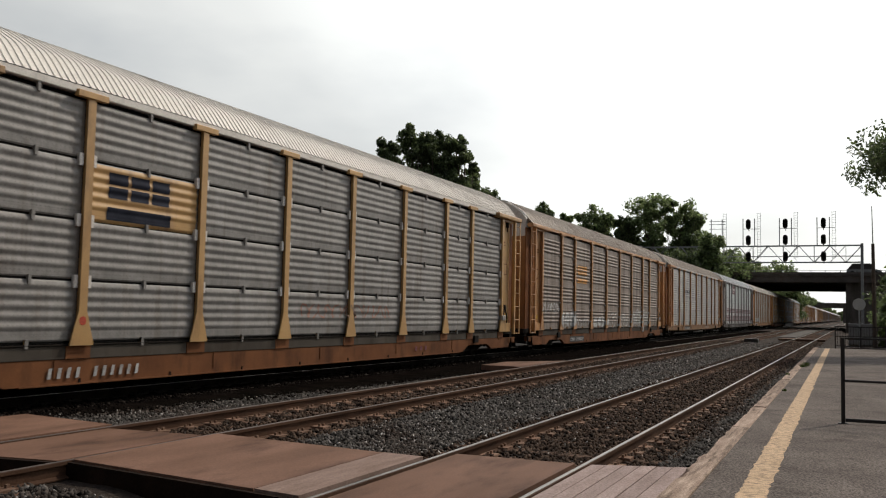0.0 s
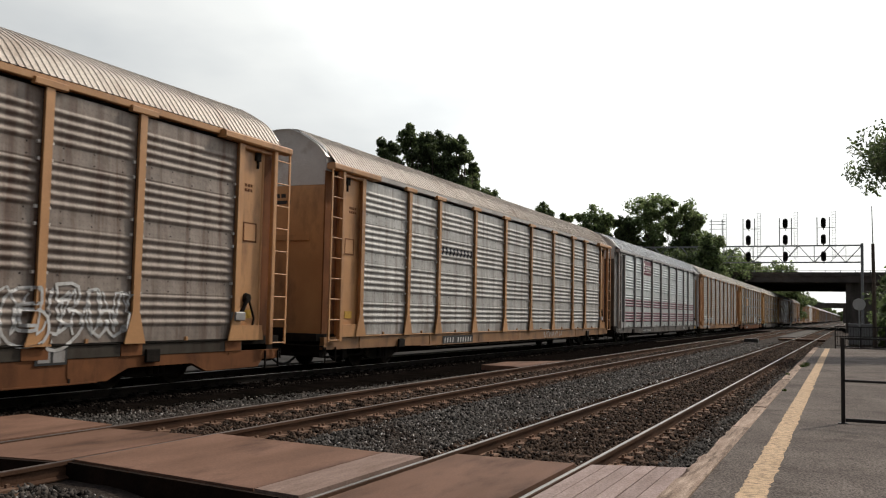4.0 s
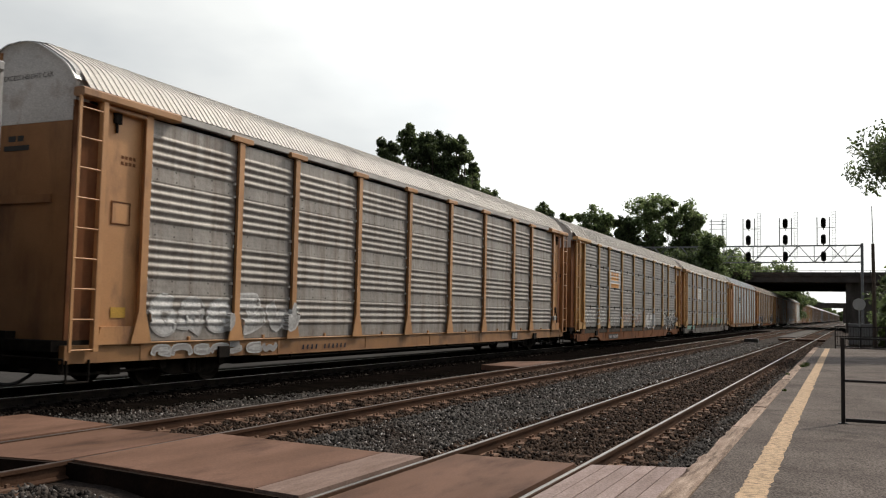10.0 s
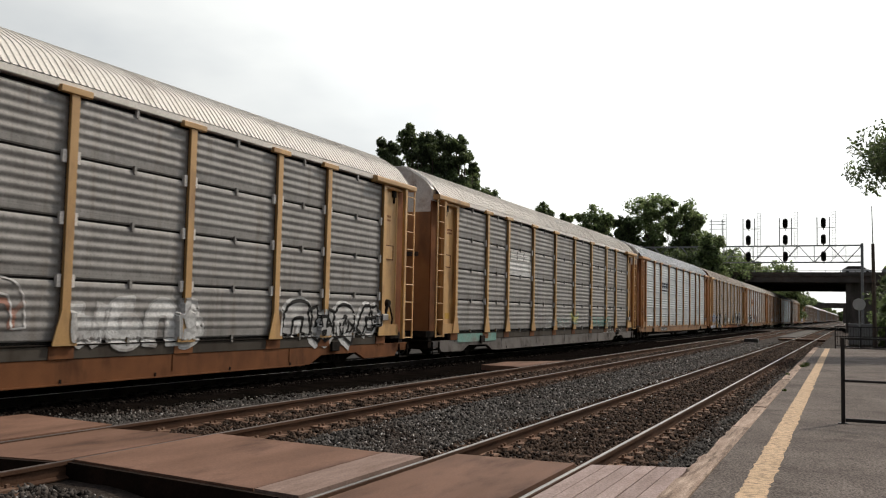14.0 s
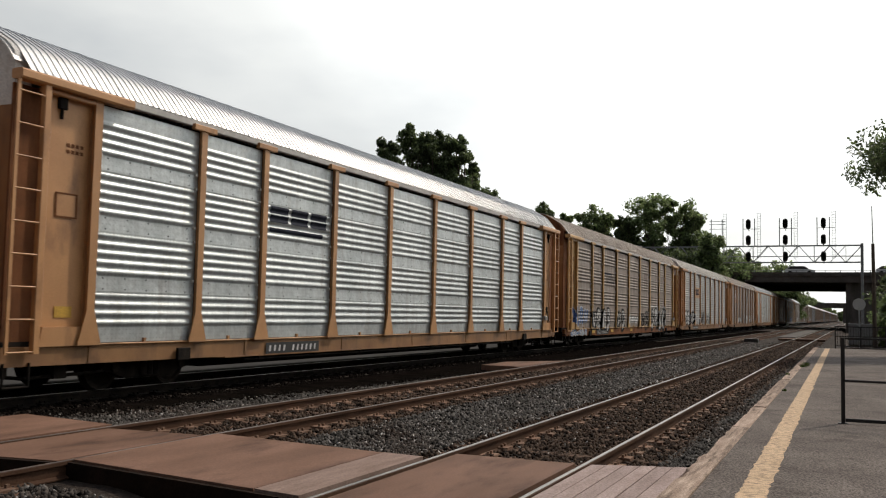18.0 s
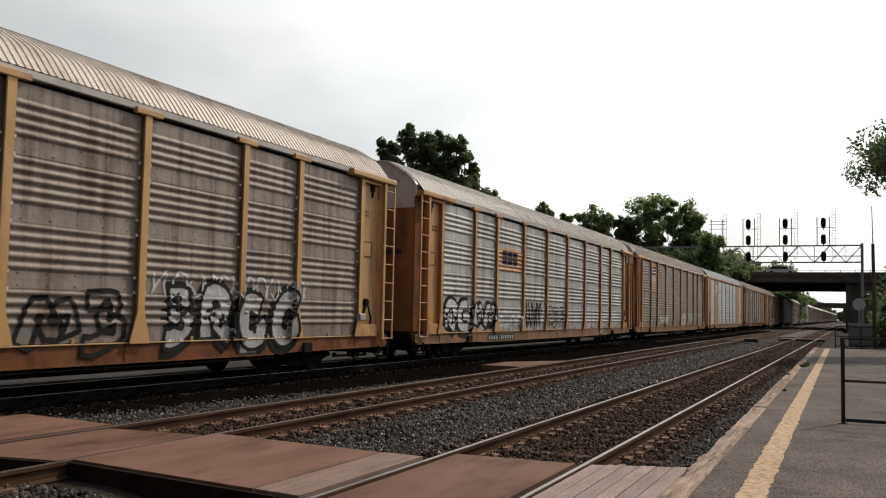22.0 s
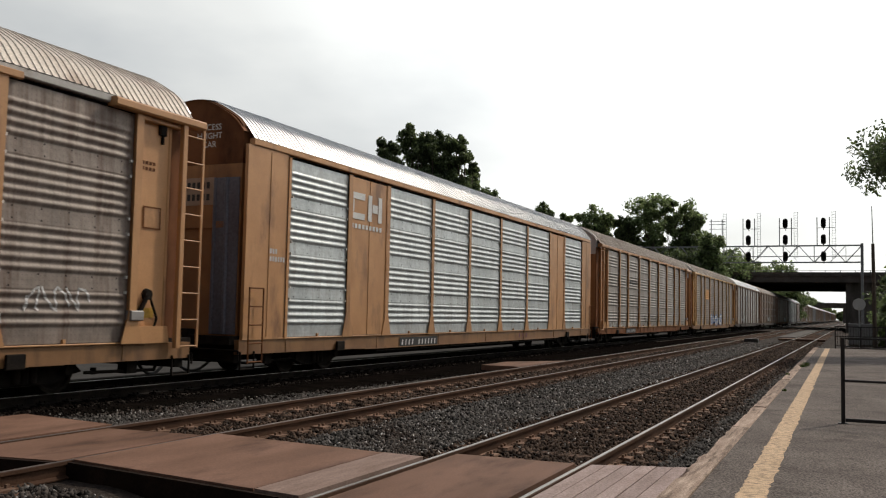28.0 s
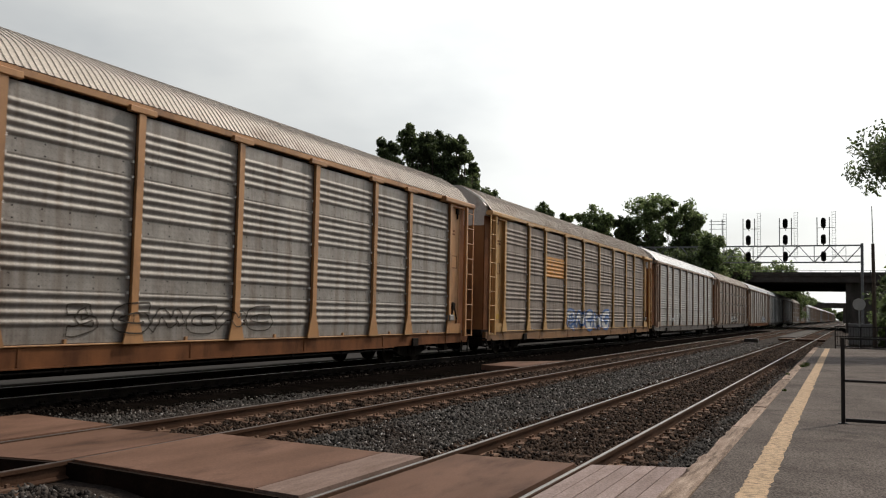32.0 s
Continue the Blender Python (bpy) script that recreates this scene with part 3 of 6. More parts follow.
# ---- road bridge: a broad deck on girders, its near face at y = 160, its far one at 214 ----
def build_bridge():
    Y, W, Z = 160, 54, 7.55
    b = thing("road_bridge", None, None, "broad dark steel girder road bridge over the tracks", "bridge")
    b.matrix_world = pose(0, Y, 0)
    part("deck", Shape().box(-900, 900, 0, W, Z + 1.05, Z + 1.3), M_CONCRETE, b)
    for k in range(13):
        y = 0.3 + k * (W - 0.6) / 12
        gd = Shape().box(-60, 40, y - 0.03, y + 0.03, Z, Z + 1.05)
        gd.box(-60, 40, y - 0.2, y + 0.2, Z - 0.03, Z + 0.03).box(-60, 40, y - 0.2, y + 0.2, Z + 1.0, Z + 1.049)
        for q in range(50):
            gd.box(-59 + q * 2, -58.96 + q * 2, y - 0.18, y - 0.03, Z + 0.03, Z + 1.0)
        part("girder", gd, M_GIRDER, b)
    for y in (0, W - 0.3):
        part("parapet", Shape().box(-60, 40, y, y + 0.3, Z + 1.3, Z + 1.62), M_GIRDER, b)
        for k in range(42):
            part("rail_post", Shape().box(-59 + k * 2.2, -58.9 + k * 2.2, y + 0.1, y + 0.2, Z + 1.62, Z + 1.95), M_GALV, b)
        part("railing", Shape().box(-60, 40, y + 0.12, y + 0.18, Z + 1.9, Z + 1.95), M_GALV, b)
    part("abutment", Shape().box(-1.0, 900, 0.9, W - 0.9, -1, Z + 1.04), M_CONCRETE, b)
    part("abutment", Shape().box(-900, -24, 0.9, W - 0.9, -1, Z + 1.04), M_CONCRETE, b)


build_bridge()


def build_far_bridge():
    b = thing("far_road_bridge", None, None, "distant grey road bridge over the line", "bridge")
    b.matrix_world = pose(0, 520, 0)
    part("deck", Shape().box(-60, 60, 0, 12, 7.6, 9.4), M_CONCRETE, b)
    part("parapet", Shape().box(-60, 60, -0.2, 0.0, 8.8, 10.2), M_CONCRETE, b)
    part("pier", Shape().box(-4.6, 30, 1, 11, -1, 7.6), M_CONCRETE, b)
    part("pier", Shape().box(-60, -24, 1, 11, -1, 7.6), M_CONCRETE, b)


build_far_bridge()


def build_trackside():
    """Low black boxes and boards far along the tracks."""
    box = thing("switch_machine", None, None, "low black switch machine beside the middle track", "switch machine")
    box.matrix_world = pose(-6.35, 66, -0.2)
    part("case", Shape().box(-0.45, 0.45, -0.5, 0.5, 0, 0.3, bevel=0.03), M_BLACK_STEEL, box)
    part("rod", Shape().tube((-0.4, 0, 0.08), (-2.4, 0, 0.08), 0.04, n=6), M_BLACK_STEEL, box)
    walkw = thing("far_crossing", None, None, "dark board crossing over the near track", "crossing", kind="structure")
    for x0, x1 in ((-3.93, -2.6), (-2.44, -1.9), (-5.2, -4.1)):
        part("board", Shape().box(x0, x1, 74, 78, -0.14, -0.005), M_TIE, walkw)
    pad = thing("concrete_pad", None, None, "pale concrete strip between the tracks", "pad", kind="structure")
    part("slab", Shape().box(-6.3, -4.7, 88, 150, -0.3, -0.14), M_PAD, pad)


build_trackside()


def build_weeds():
    """Small green tufts growing out of the platform's edge."""
    rng = random.Random(12)
    for x, y, size in ((-1.46, 31.2, 0.22), (-1.40, 32.0, 0.26), (-1.42, 33.1, 0.16), (-1.33, 20.6, 0.09), (-1.63, 26.5, 0.12)):
        s = Shape()
        for _ in range(46):
            a, r, h = rng.uniform(0, 6.28), rng.uniform(0, 0.5) * size, rng.uniform(0.35, 1.0) * size
            c, d, w = math.cos(a), math.sin(a), 0.012
            p = Vector((c * r, d * r, 0))
            q = p + Vector((c * h * 0.5, d * h * 0.5, h * 0.7))
            s.add([p + Vector((-d * w, c * w, 0)), p + Vector((d * w, -c * w, 0)), q], [(0, 1, 2)])
        t = thing("weed_tuft", s, M_GRASS, "small green weed tuft in the platform's timber edge", "weed", "weeds on the platform edge")
        t.matrix_world = pose(x, y, 0.0)


build_weeds()


# ---- trees ----
def build_tree(x, y, z0, height, crown, seed, label, mat=None, base=0.35, density=1.0, leaf=0.3, leaves=130):
    """Tapered trunk, limbs, and a crown of many small leaf quads gathered in uneven clumps."""
    rng = random.Random(seed)
    nr = np.random.default_rng(seed)
    t = thing("tree", None, None, label, "tree")
    t.matrix_world = pose(x, y, z0)
    trunk = Shape()
    top = height * 0.62
    p = Vector((0, 0, 0))
    r = height * 0.02
    path = [p]
    for k in range(6):
        q = p + Vector((rng.uniform(-0.25, 0.25), rng.uniform(-0.25, 0.25), top / 6))
        trunk.tube(p, q, r, r * 0.82, n=8, cap=False)
        p, r = q, r * 0.82
        path.append(p)
    # lobes fill an uneven crown; each lobe carries its own leafy tufts
    clumps = []
    n = int(26 * density)
    for i in range(n):
        a = i * 2.4 + rng.uniform(-0.5, 0.5)
        k = (i + rng.random()) / n
        h = base + (1 - base) * k
        wide = crown * (0.5 + 0.5 * math.sin(math.pi * min(1.0, 0.25 + 0.72 * k))) * rng.uniform(0.1, 0.85)
        c = Vector((math.cos(a) * wide, math.sin(a) * wide, height * h - 0.4 * crown * k))
        clumps.append((c, crown * rng.uniform(0.26, 0.46)))
    for c, s in clumps:
        src = path[rng.randrange(2, len(path))]
        mid = src.lerp(c, 0.5) + Vector((0, 0, rng.uniform(-0.3, 0.5)))
        trunk.tube(src, mid, height * 0.007, height * 0.004, n=5, cap=False)
        trunk.tube(mid, c, height * 0.004, height * 0.0015, n=4, cap=False)
    part("trunk", trunk, M_BARK, t)
    vs, fs = [], []
    for c, s in clumps:
        tufts = 11
        m = int(leaves * 0.22) * tufts
        d = nr.normal(size=(tufts, 3))
        d /= np.linalg.norm(d, axis=1)[:, None]
        mid = np.array(c)[None] + d * (s * nr.uniform(0.35, 1.0, tufts))[:, None] * np.array((1, 1, 0.85))
        e = nr.normal(size=(m, 3))
        e /= np.linalg.norm(e, axis=1)[:, None]
        pts = np.repeat(mid, m // tufts, 0) + e * (s * 0.48 * np.repeat(nr.uniform(0.6, 1.15, tufts), m // tufts) * nr.uniform(0, 1.05, m) ** 0.5)[:, None]
        u = nr.normal(size=(m, 3))
        u /= np.linalg.norm(u, axis=1)[:, None]
        w = np.cross(u, nr.normal(size=(m, 3)))
        w /= np.linalg.norm(w, axis=1)[:, None]
        ls = leaf * nr.uniform(0.6, 1.4, m)[:, None]
        quad = np.stack([pts - u * ls, pts - w * ls * 0.55, pts + u * ls, pts + w * ls * 0.55], 1)
        vs.append(quad.reshape(-1, 3))
    v = np.concatenate(vs)
    f = np.arange(len(v)).reshape(-1, 4)
    me = bpy.data.meshes.new("crown")
    me.vertices.add(len(v))
    me.vertices.foreach_set("co", v.ravel())
    me.loops.add(f.size)
    me.loops.foreach_set("vertex_index", f.ravel().astype(np.int32))
    me.polygons.add(len(f))
    me.polygons.foreach_set("loop_start", np.arange(0, f.size, 4, dtype=np.int32))
    me.update(calc_edges=True)
    me.materials.append(mat or M_LEAF)
    part("crown", me, None, t)
    return t


GREEN = "tall green leafy tree in full summer leaf"
TREES = [
    # beyond the train: slope from the eye (x / y), distance, height, crown radius, seed
    (-0.530, 64, 16.2, 1.8, 1), (-0.496, 66, 17.7, 2.3, 2), (-0.470, 67, 16.9, 2.0, 33), (-0.449, 68, 17.5, 2.1, 3), (-0.429, 68, 16.2, 1.8, 34), (-0.412, 70, 14.3, 2.0, 4), (-0.390, 73, 12.9, 1.9, 5), (-0.370, 78, 12.4, 1.8, 36),
    (-0.322, 100, 15.0, 1.9, 6), (-0.300, 110, 14.9, 1.7, 32), (-0.272, 128, 17.4, 3.4, 7), (-0.253, 130, 18.2, 3.6, 8), (-0.228, 130, 17.0, 3.2, 9), (-0.202, 130, 20.4, 4.2, 10), (-0.174, 131, 19.4, 3.6, 35), (-0.155, 132, 17.4, 3.0, 11),
    (-0.238, 150, 15.5, 5.5, 12), (-0.138, 112, 12.4, 2.6, 13), (-0.120, 160, 14.8, 4.6, 22), (-0.107, 185, 15.4, 5.2, 14), (-0.16, 112, 10.5, 4.0, 15), (-0.086, 230, 16.2, 6.0, 16), (-0.068, 240, 17.4, 5.0, 17), (-0.054, 238, 14.6, 3.6, 23), (-0.11, 235, 17.0, 6.5, 18),
    (-0.20, 145, 12.0, 6.0, 24), (-0.135, 190, 13.0, 6.0, 25),
    (-0.075, 290, 14.0, 6.0, 19), (-0.062, 345, 14.5, 6.0, 20), (-0.051, 410, 14.5, 6.0, 21), (-0.043, 480, 14.5, 6.0, 26), (-0.036, 580, 14.5, 6.0, 27), (-0.030, 720, 15.0, 7.0, 28), (-0.024, 900, 15.0, 8.0, 29), (0.004, 950, 12.0, 8.0, 30), (-0.008, 1100, 12.0, 9.0, 31),
]
for slope, d, h, c, seed in TREES:
    # nearest trees keep the darker leaf; paler leaves farther off imitate haze
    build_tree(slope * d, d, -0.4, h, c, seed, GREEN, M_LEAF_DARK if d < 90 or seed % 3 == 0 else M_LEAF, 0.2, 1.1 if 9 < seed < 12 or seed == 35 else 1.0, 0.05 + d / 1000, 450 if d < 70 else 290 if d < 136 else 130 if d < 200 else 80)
# added, unseen tree row behind the platform: darkens the panels' reflections and skylight
for k in range(9):
    build_tree(15 + 2 * (k % 2), -28 + 9.5 * k, -0.2, 10 + (k * 7) % 4, 4.6, 40 + k, GREEN, M_LEAF_DARK, 0.08, 1.0, 0.5, 60)


# ---- rolling stock ----
CAR_PITCH, CAR_HALF = 29.6, 14.12
SPEED = 11.236
POSTS = [p - 12.3 for p in (0.0, 2.75, 4.85, 7.80, 10.75, 13.70, 16.65, 19.60, 21.70, 24.60)]
PANEL_WIDTHS = (2.75, 2.1, 2.95, 2.95, 2.95, 2.95, 2.95, 2.1, 2.9)
PANEL_BOTTOM, PANEL_TOP, SIDE = 0.88, 4.93, 1.5
BEADS = [1.21 + 0.157 * i for i in range(4)] + [2.081 + 0.157 * i for i in range(5)] + [3.109 + 0.157 * i for i in range(5)] + [4.137 + 0.157 * i for i in range(4)]
BANDS = (1.88, 2.91, 3.94)

M_TAN = material("tan_yellow_paint", (0.53, 0.275, 0.115), (0.44, 0.22, 0.09), 0.5, 0, 1.5, fine=40, bump=0.04, grime=(0.14, 0.062, 0.03), grime_amount=0.32, grime_scale=1.5, grime_stretch=(1, 1, 0.4), vary=0.12, speck=0.07)
M_YEL = material("yellow_paint", (0.56, 0.335, 0.13), (0.48, 0.275, 0.105), 0.5, 0, 1.5, fine=40, bump=0.04, grime=(0.18, 0.095, 0.045), grime_amount=0.28, grime_scale=1.5, grime_stretch=(1, 1, 0.4), vary=0.12, speck=0.07)
M_SKIRT = material("dark_rack_skirt", (0.062, 0.052, 0.043), (0.095, 0.082, 0.068), 0.85, 0, 1.2, fine=40, bump=0.04, grime=(0.04, 0.028, 0.02), grime_amount=0.4, grime_scale=1.4, grime_stretch=(1, 1, 0.4), vary=0.12, speck=0.07)
# the tan darkened for the shade low on the side, with grime over it
M_SILL_TAN = material("shaded_grimy_tan_sill", (0.31, 0.155, 0.058), (0.225, 0.108, 0.042), 0.6, 0, 1.2, fine=40, bump=0.04, grime=(0.09, 0.045, 0.022), grime_amount=0.36, grime_scale=1.3, grime_stretch=(1, 1, 0.4), vary=0.15, speck=0.07)
M_RUSTY = material("rusty_brown_paint", (0.235, 0.098, 0.042), (0.155, 0.064, 0.03), 0.7, 0, 1.5, fine=40, bump=0.06, grime=(0.075, 0.034, 0.019), grime_amount=0.45, grime_scale=1.5, grime_stretch=(1, 1, 0.4), vary=0.12, speck=0.07)
M_END = material("dusty_brown_end_paint", (0.36, 0.168, 0.062), (0.265, 0.12, 0.045), 0.65, 0, 1.2, fine=40, bump=0.04, grime=(0.10, 0.045, 0.022), grime_amount=0.42, grime_scale=1.0, grime_stretch=(1, 1, 0.3), vary=0.12, speck=0.07)
# tan with distance haze put into the colour; also a faded number field
M_PALE_TAN = material("hazed_faded_tan_paint", (0.36, 0.26, 0.19), (0.29, 0.2, 0.145), 0.65, 0, 1.5, fine=40, bump=0.04, grime=(0.15, 0.09, 0.06), grime_amount=0.32, grime_scale=1.5, vary=0.12, speck=0.07)
M_SILL_GREY = material("grimy_grey_sill", (0.14, 0.125, 0.115), (0.19, 0.172, 0.158), 0.7, 0, 1.2, fine=40, bump=0.04, grime=(0.05, 0.038, 0.03), grime_amount=0.45, grime_scale=1.5, vary=0.1, speck=0.07)
M_GREYP = material("grey_paint", (0.30, 0.28, 0.27), (0.37, 0.355, 0.34), 0.55, 0.1, 1.5, fine=40, bump=0.04, grime=(0.14, 0.1, 0.08), grime_amount=0.25, grime_scale=1.5, vary=0.08, speck=0.07)
SHEET = dict(holes=True, scale=1.1, stretch=(1, 1.6, 0.8), fine=9, bump=0.3, grime_scale=1.5, grime_stretch=(1, 2.6, 0.22), vary=0.06, bump_dist=0.02, speck=0.14)
M_SILVER = material("bright_galvanised_sheet", (0.43, 0.453, 0.448), (0.565, 0.59, 0.58), 0.4, 0.33, grime=(0.34, 0.325, 0.31), grime_amount=0.28, **SHEET)
M_DULL = material("weathered_galvanised_sheet", (0.355, 0.338, 0.315), (0.485, 0.467, 0.443), 0.5, 0.2, grime=(0.185, 0.145, 0.117), grime_amount=0.44, **SHEET)
M_MID = material("brownish_galvanised_sheet", (0.255, 0.228, 0.202), (0.36, 0.326, 0.292), 0.54, 0.15, grime=(0.17, 0.128, 0.1), grime_amount=0.46, **SHEET)
M_GREY = material("grey_sheet", (0.205, 0.192, 0.179), (0.272, 0.257, 0.241), 0.62, 0.1, grime=(0.15, 0.116, 0.095), grime_amount=0.3, **SHEET)
M_BROWN = material("brown_dusted_sheet", (0.208, 0.167, 0.138), (0.3, 0.245, 0.206), 0.62, 0.1, grime=(0.11, 0.063, 0.043), grime_amount=0.5, **SHEET)
M_EAVE = material("faded_eave_strip", (0.43, 0.405, 0.375), (0.54, 0.51, 0.475), 0.6, 0, 1.5, fine=40, bump=0.04, speck=0.07, grime=(0.24, 0.19, 0.155), grime_amount=0.3, grime_scale=1.2)
M_TARP = material("blue_grey_sheeting", (0.085, 0.09, 0.12), (0.15, 0.155, 0.19), 0.4, 0.0, 1.6, (1, 1, 0.25), fine=20, bump=0.3)
M_WHITE = material("aged_white_paint", (0.55, 0.53, 0.51), (0.64, 0.62, 0.60), 0.6, 0, 1.5, fine=40, bump=0.05, grime=(0.3, 0.22, 0.17), grime_amount=0.3, grime_scale=2)
M_ROOF = material("galvanised_roof", (0.74, 0.73, 0.71), (0.86, 0.85, 0.83), 0.36, 0.8, 0.8, fine=26, bump=0.05, speck=0.08, grime=(0.46, 0.41, 0.37), grime_amount=0.28, grime_scale=0.8, vary=0.05)
M_ROOF_PALE = material("pale_painted_roof", (0.75, 0.7, 0.63), (0.84, 0.79, 0.72), 0.6, 0.0, 0.8, fine=26, bump=0.05, speck=0.1, grime=(0.36, 0.3, 0.25), grime_amount=0.3, grime_scale=0.8, vary=0.05)
M_ROOF_DULL = material("weathered_roof", (0.56, 0.49, 0.42), (0.68, 0.605, 0.53), 0.6, 0.1, 0.8, fine=26, bump=0.08, grime=(0.3, 0.21, 0.15), grime_amount=0.4, grime_scale=0.8, vary=0.05)
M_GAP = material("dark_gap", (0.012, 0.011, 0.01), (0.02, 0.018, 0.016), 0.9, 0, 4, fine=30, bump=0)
M_HINGE = material("white_hinge_plate", (0.6, 0.56, 0.52), (0.7, 0.66, 0.62), 0.6, 0, 4, fine=30, bump=0.05)
M_NAVY = material("dark_blue_paint", (0.02, 0.022, 0.033), (0.036, 0.039, 0.054), 0.8, 0, 3, fine=40, bump=0.05)
M_ORANGE = material("orange_paint", (0.6, 0.27, 0.045), (0.5, 0.22, 0.04), 0.6, 0, 3, fine=40, bump=0.05, grime=(0.25, 0.2, 0.17), grime_amount=0.3, grime_scale=3)
M_MAROON = material("maroon_paint", (0.17, 0.028, 0.045), (0.12, 0.02, 0.033), 0.45, 0.1, 2, fine=40, bump=0.05, grime=(0.25, 0.2, 0.19), grime_amount=0.15, grime_scale=4)
M_BLACK = material("black_paint", (0.015, 0.014, 0.014), (0.03, 0.028, 0.027), 0.6, 0, 3, fine=40, bump=0.05)
M_MARK = material("white_marking", (0.62, 0.6, 0.57), (0.72, 0.7, 0.67), 0.6, 0, 3, fine=40, bump=0.02)
M_SPRAY_W = material("white_spray_paint", (0.5, 0.49, 0.475), (0.64, 0.63, 0.615), 0.6, 0, 1.2, fine=18, bump=0.05, grime=(0.36, 0.33, 0.31), grime_amount=0.4, grime_scale=2)
M_SPRAY_G = material("grey_spray_paint", (0.36, 0.35, 0.34), (0.5, 0.49, 0.475), 0.65, 0, 1.2, fine=18, bump=0.05, grime=(0.22, 0.19, 0.17), grime_amount=0.45, grime_scale=2)
M_SPRAY_B = material("blue_spray_paint", (0.035, 0.09, 0.26), (0.055, 0.13, 0.33), 0.5, 0, 1.5, fine=18, bump=0.05)
M_SPRAY_K = material("black_spray_paint", (0.016, 0.016, 0.016), (0.034, 0.032, 0.03), 0.85, 0, 2, fine=18, bump=0.03)
M_SPRAY_R = material("faded_red_spray_paint", (0.34, 0.15, 0.095), (0.28, 0.14, 0.1), 0.65, 0, 2, fine=18, bump=0.03, grime=(0.2, 0.17, 0.15), grime_amount=0.5, grime_scale=2)
M_SPRAY_T = material("teal_spray_paint", (0.13, 0.27, 0.23), (0.2, 0.36, 0.3), 0.6, 0, 2, fine=18, bump=0.03, grime=(0.2, 0.17, 0.15), grime_amount=0.4, grime_scale=2)
M_SPRAY_Y = material("yellow_spray_paint", (0.5, 0.45, 0.1), (0.4, 0.37, 0.12), 0.6, 0, 2, fine=18, bump=0.03, grime=(0.24, 0.21, 0.18), grime_amount=0.5, grime_scale=2)
M_TAG_RED = material("red_dot", (0.5, 0.06, 0.025), (0.4, 0.05, 0.02), 0.6, 0, 3, fine=40, bump=0)
M_TAG_YELLOW = material("yellow_plate", (0.56, 0.33, 0.04), (0.46, 0.26, 0.03), 0.6, 0, 3, fine=40, bump=0)


def ridges_grouped(z):
    """Sheet offset at height z: groups of rounded beads with shallow folded bands between."""
    for b in BEADS:
        d = abs(z - b) / 0.056
        if d < 1:
            return 0.03 * math.cos(math.pi / 2 * d)
    for b in BANDS:
        d = (b + 0.17 - z) / 0.34            # the upper sheet bellies out over the lower one
        if 0 < d < 1:
            return 0.02 * d * d if d < 0.93 else 0.0174 * (1 - d) / 0.07
    return 0.0


def ridges_even(z):
    """Four lapped sheets, each with five broad waves and a flat lower strip."""
    u = (z - PANEL_BOTTOM) % 1.0125
    if u < 0.045:
        return -0.03
    if u < 0.19:
        return 0.004 * (0.5 - 0.5 * math.cos(2 * math.pi * (u - 0.045) / 0.029))
    w = ((u - 0.19) / 0.1645) % 1.0
    return 0.021 * (0.5 - 0.5 * math.cos(2 * math.pi * w))


def ridges_flat(z):
    return 0.0


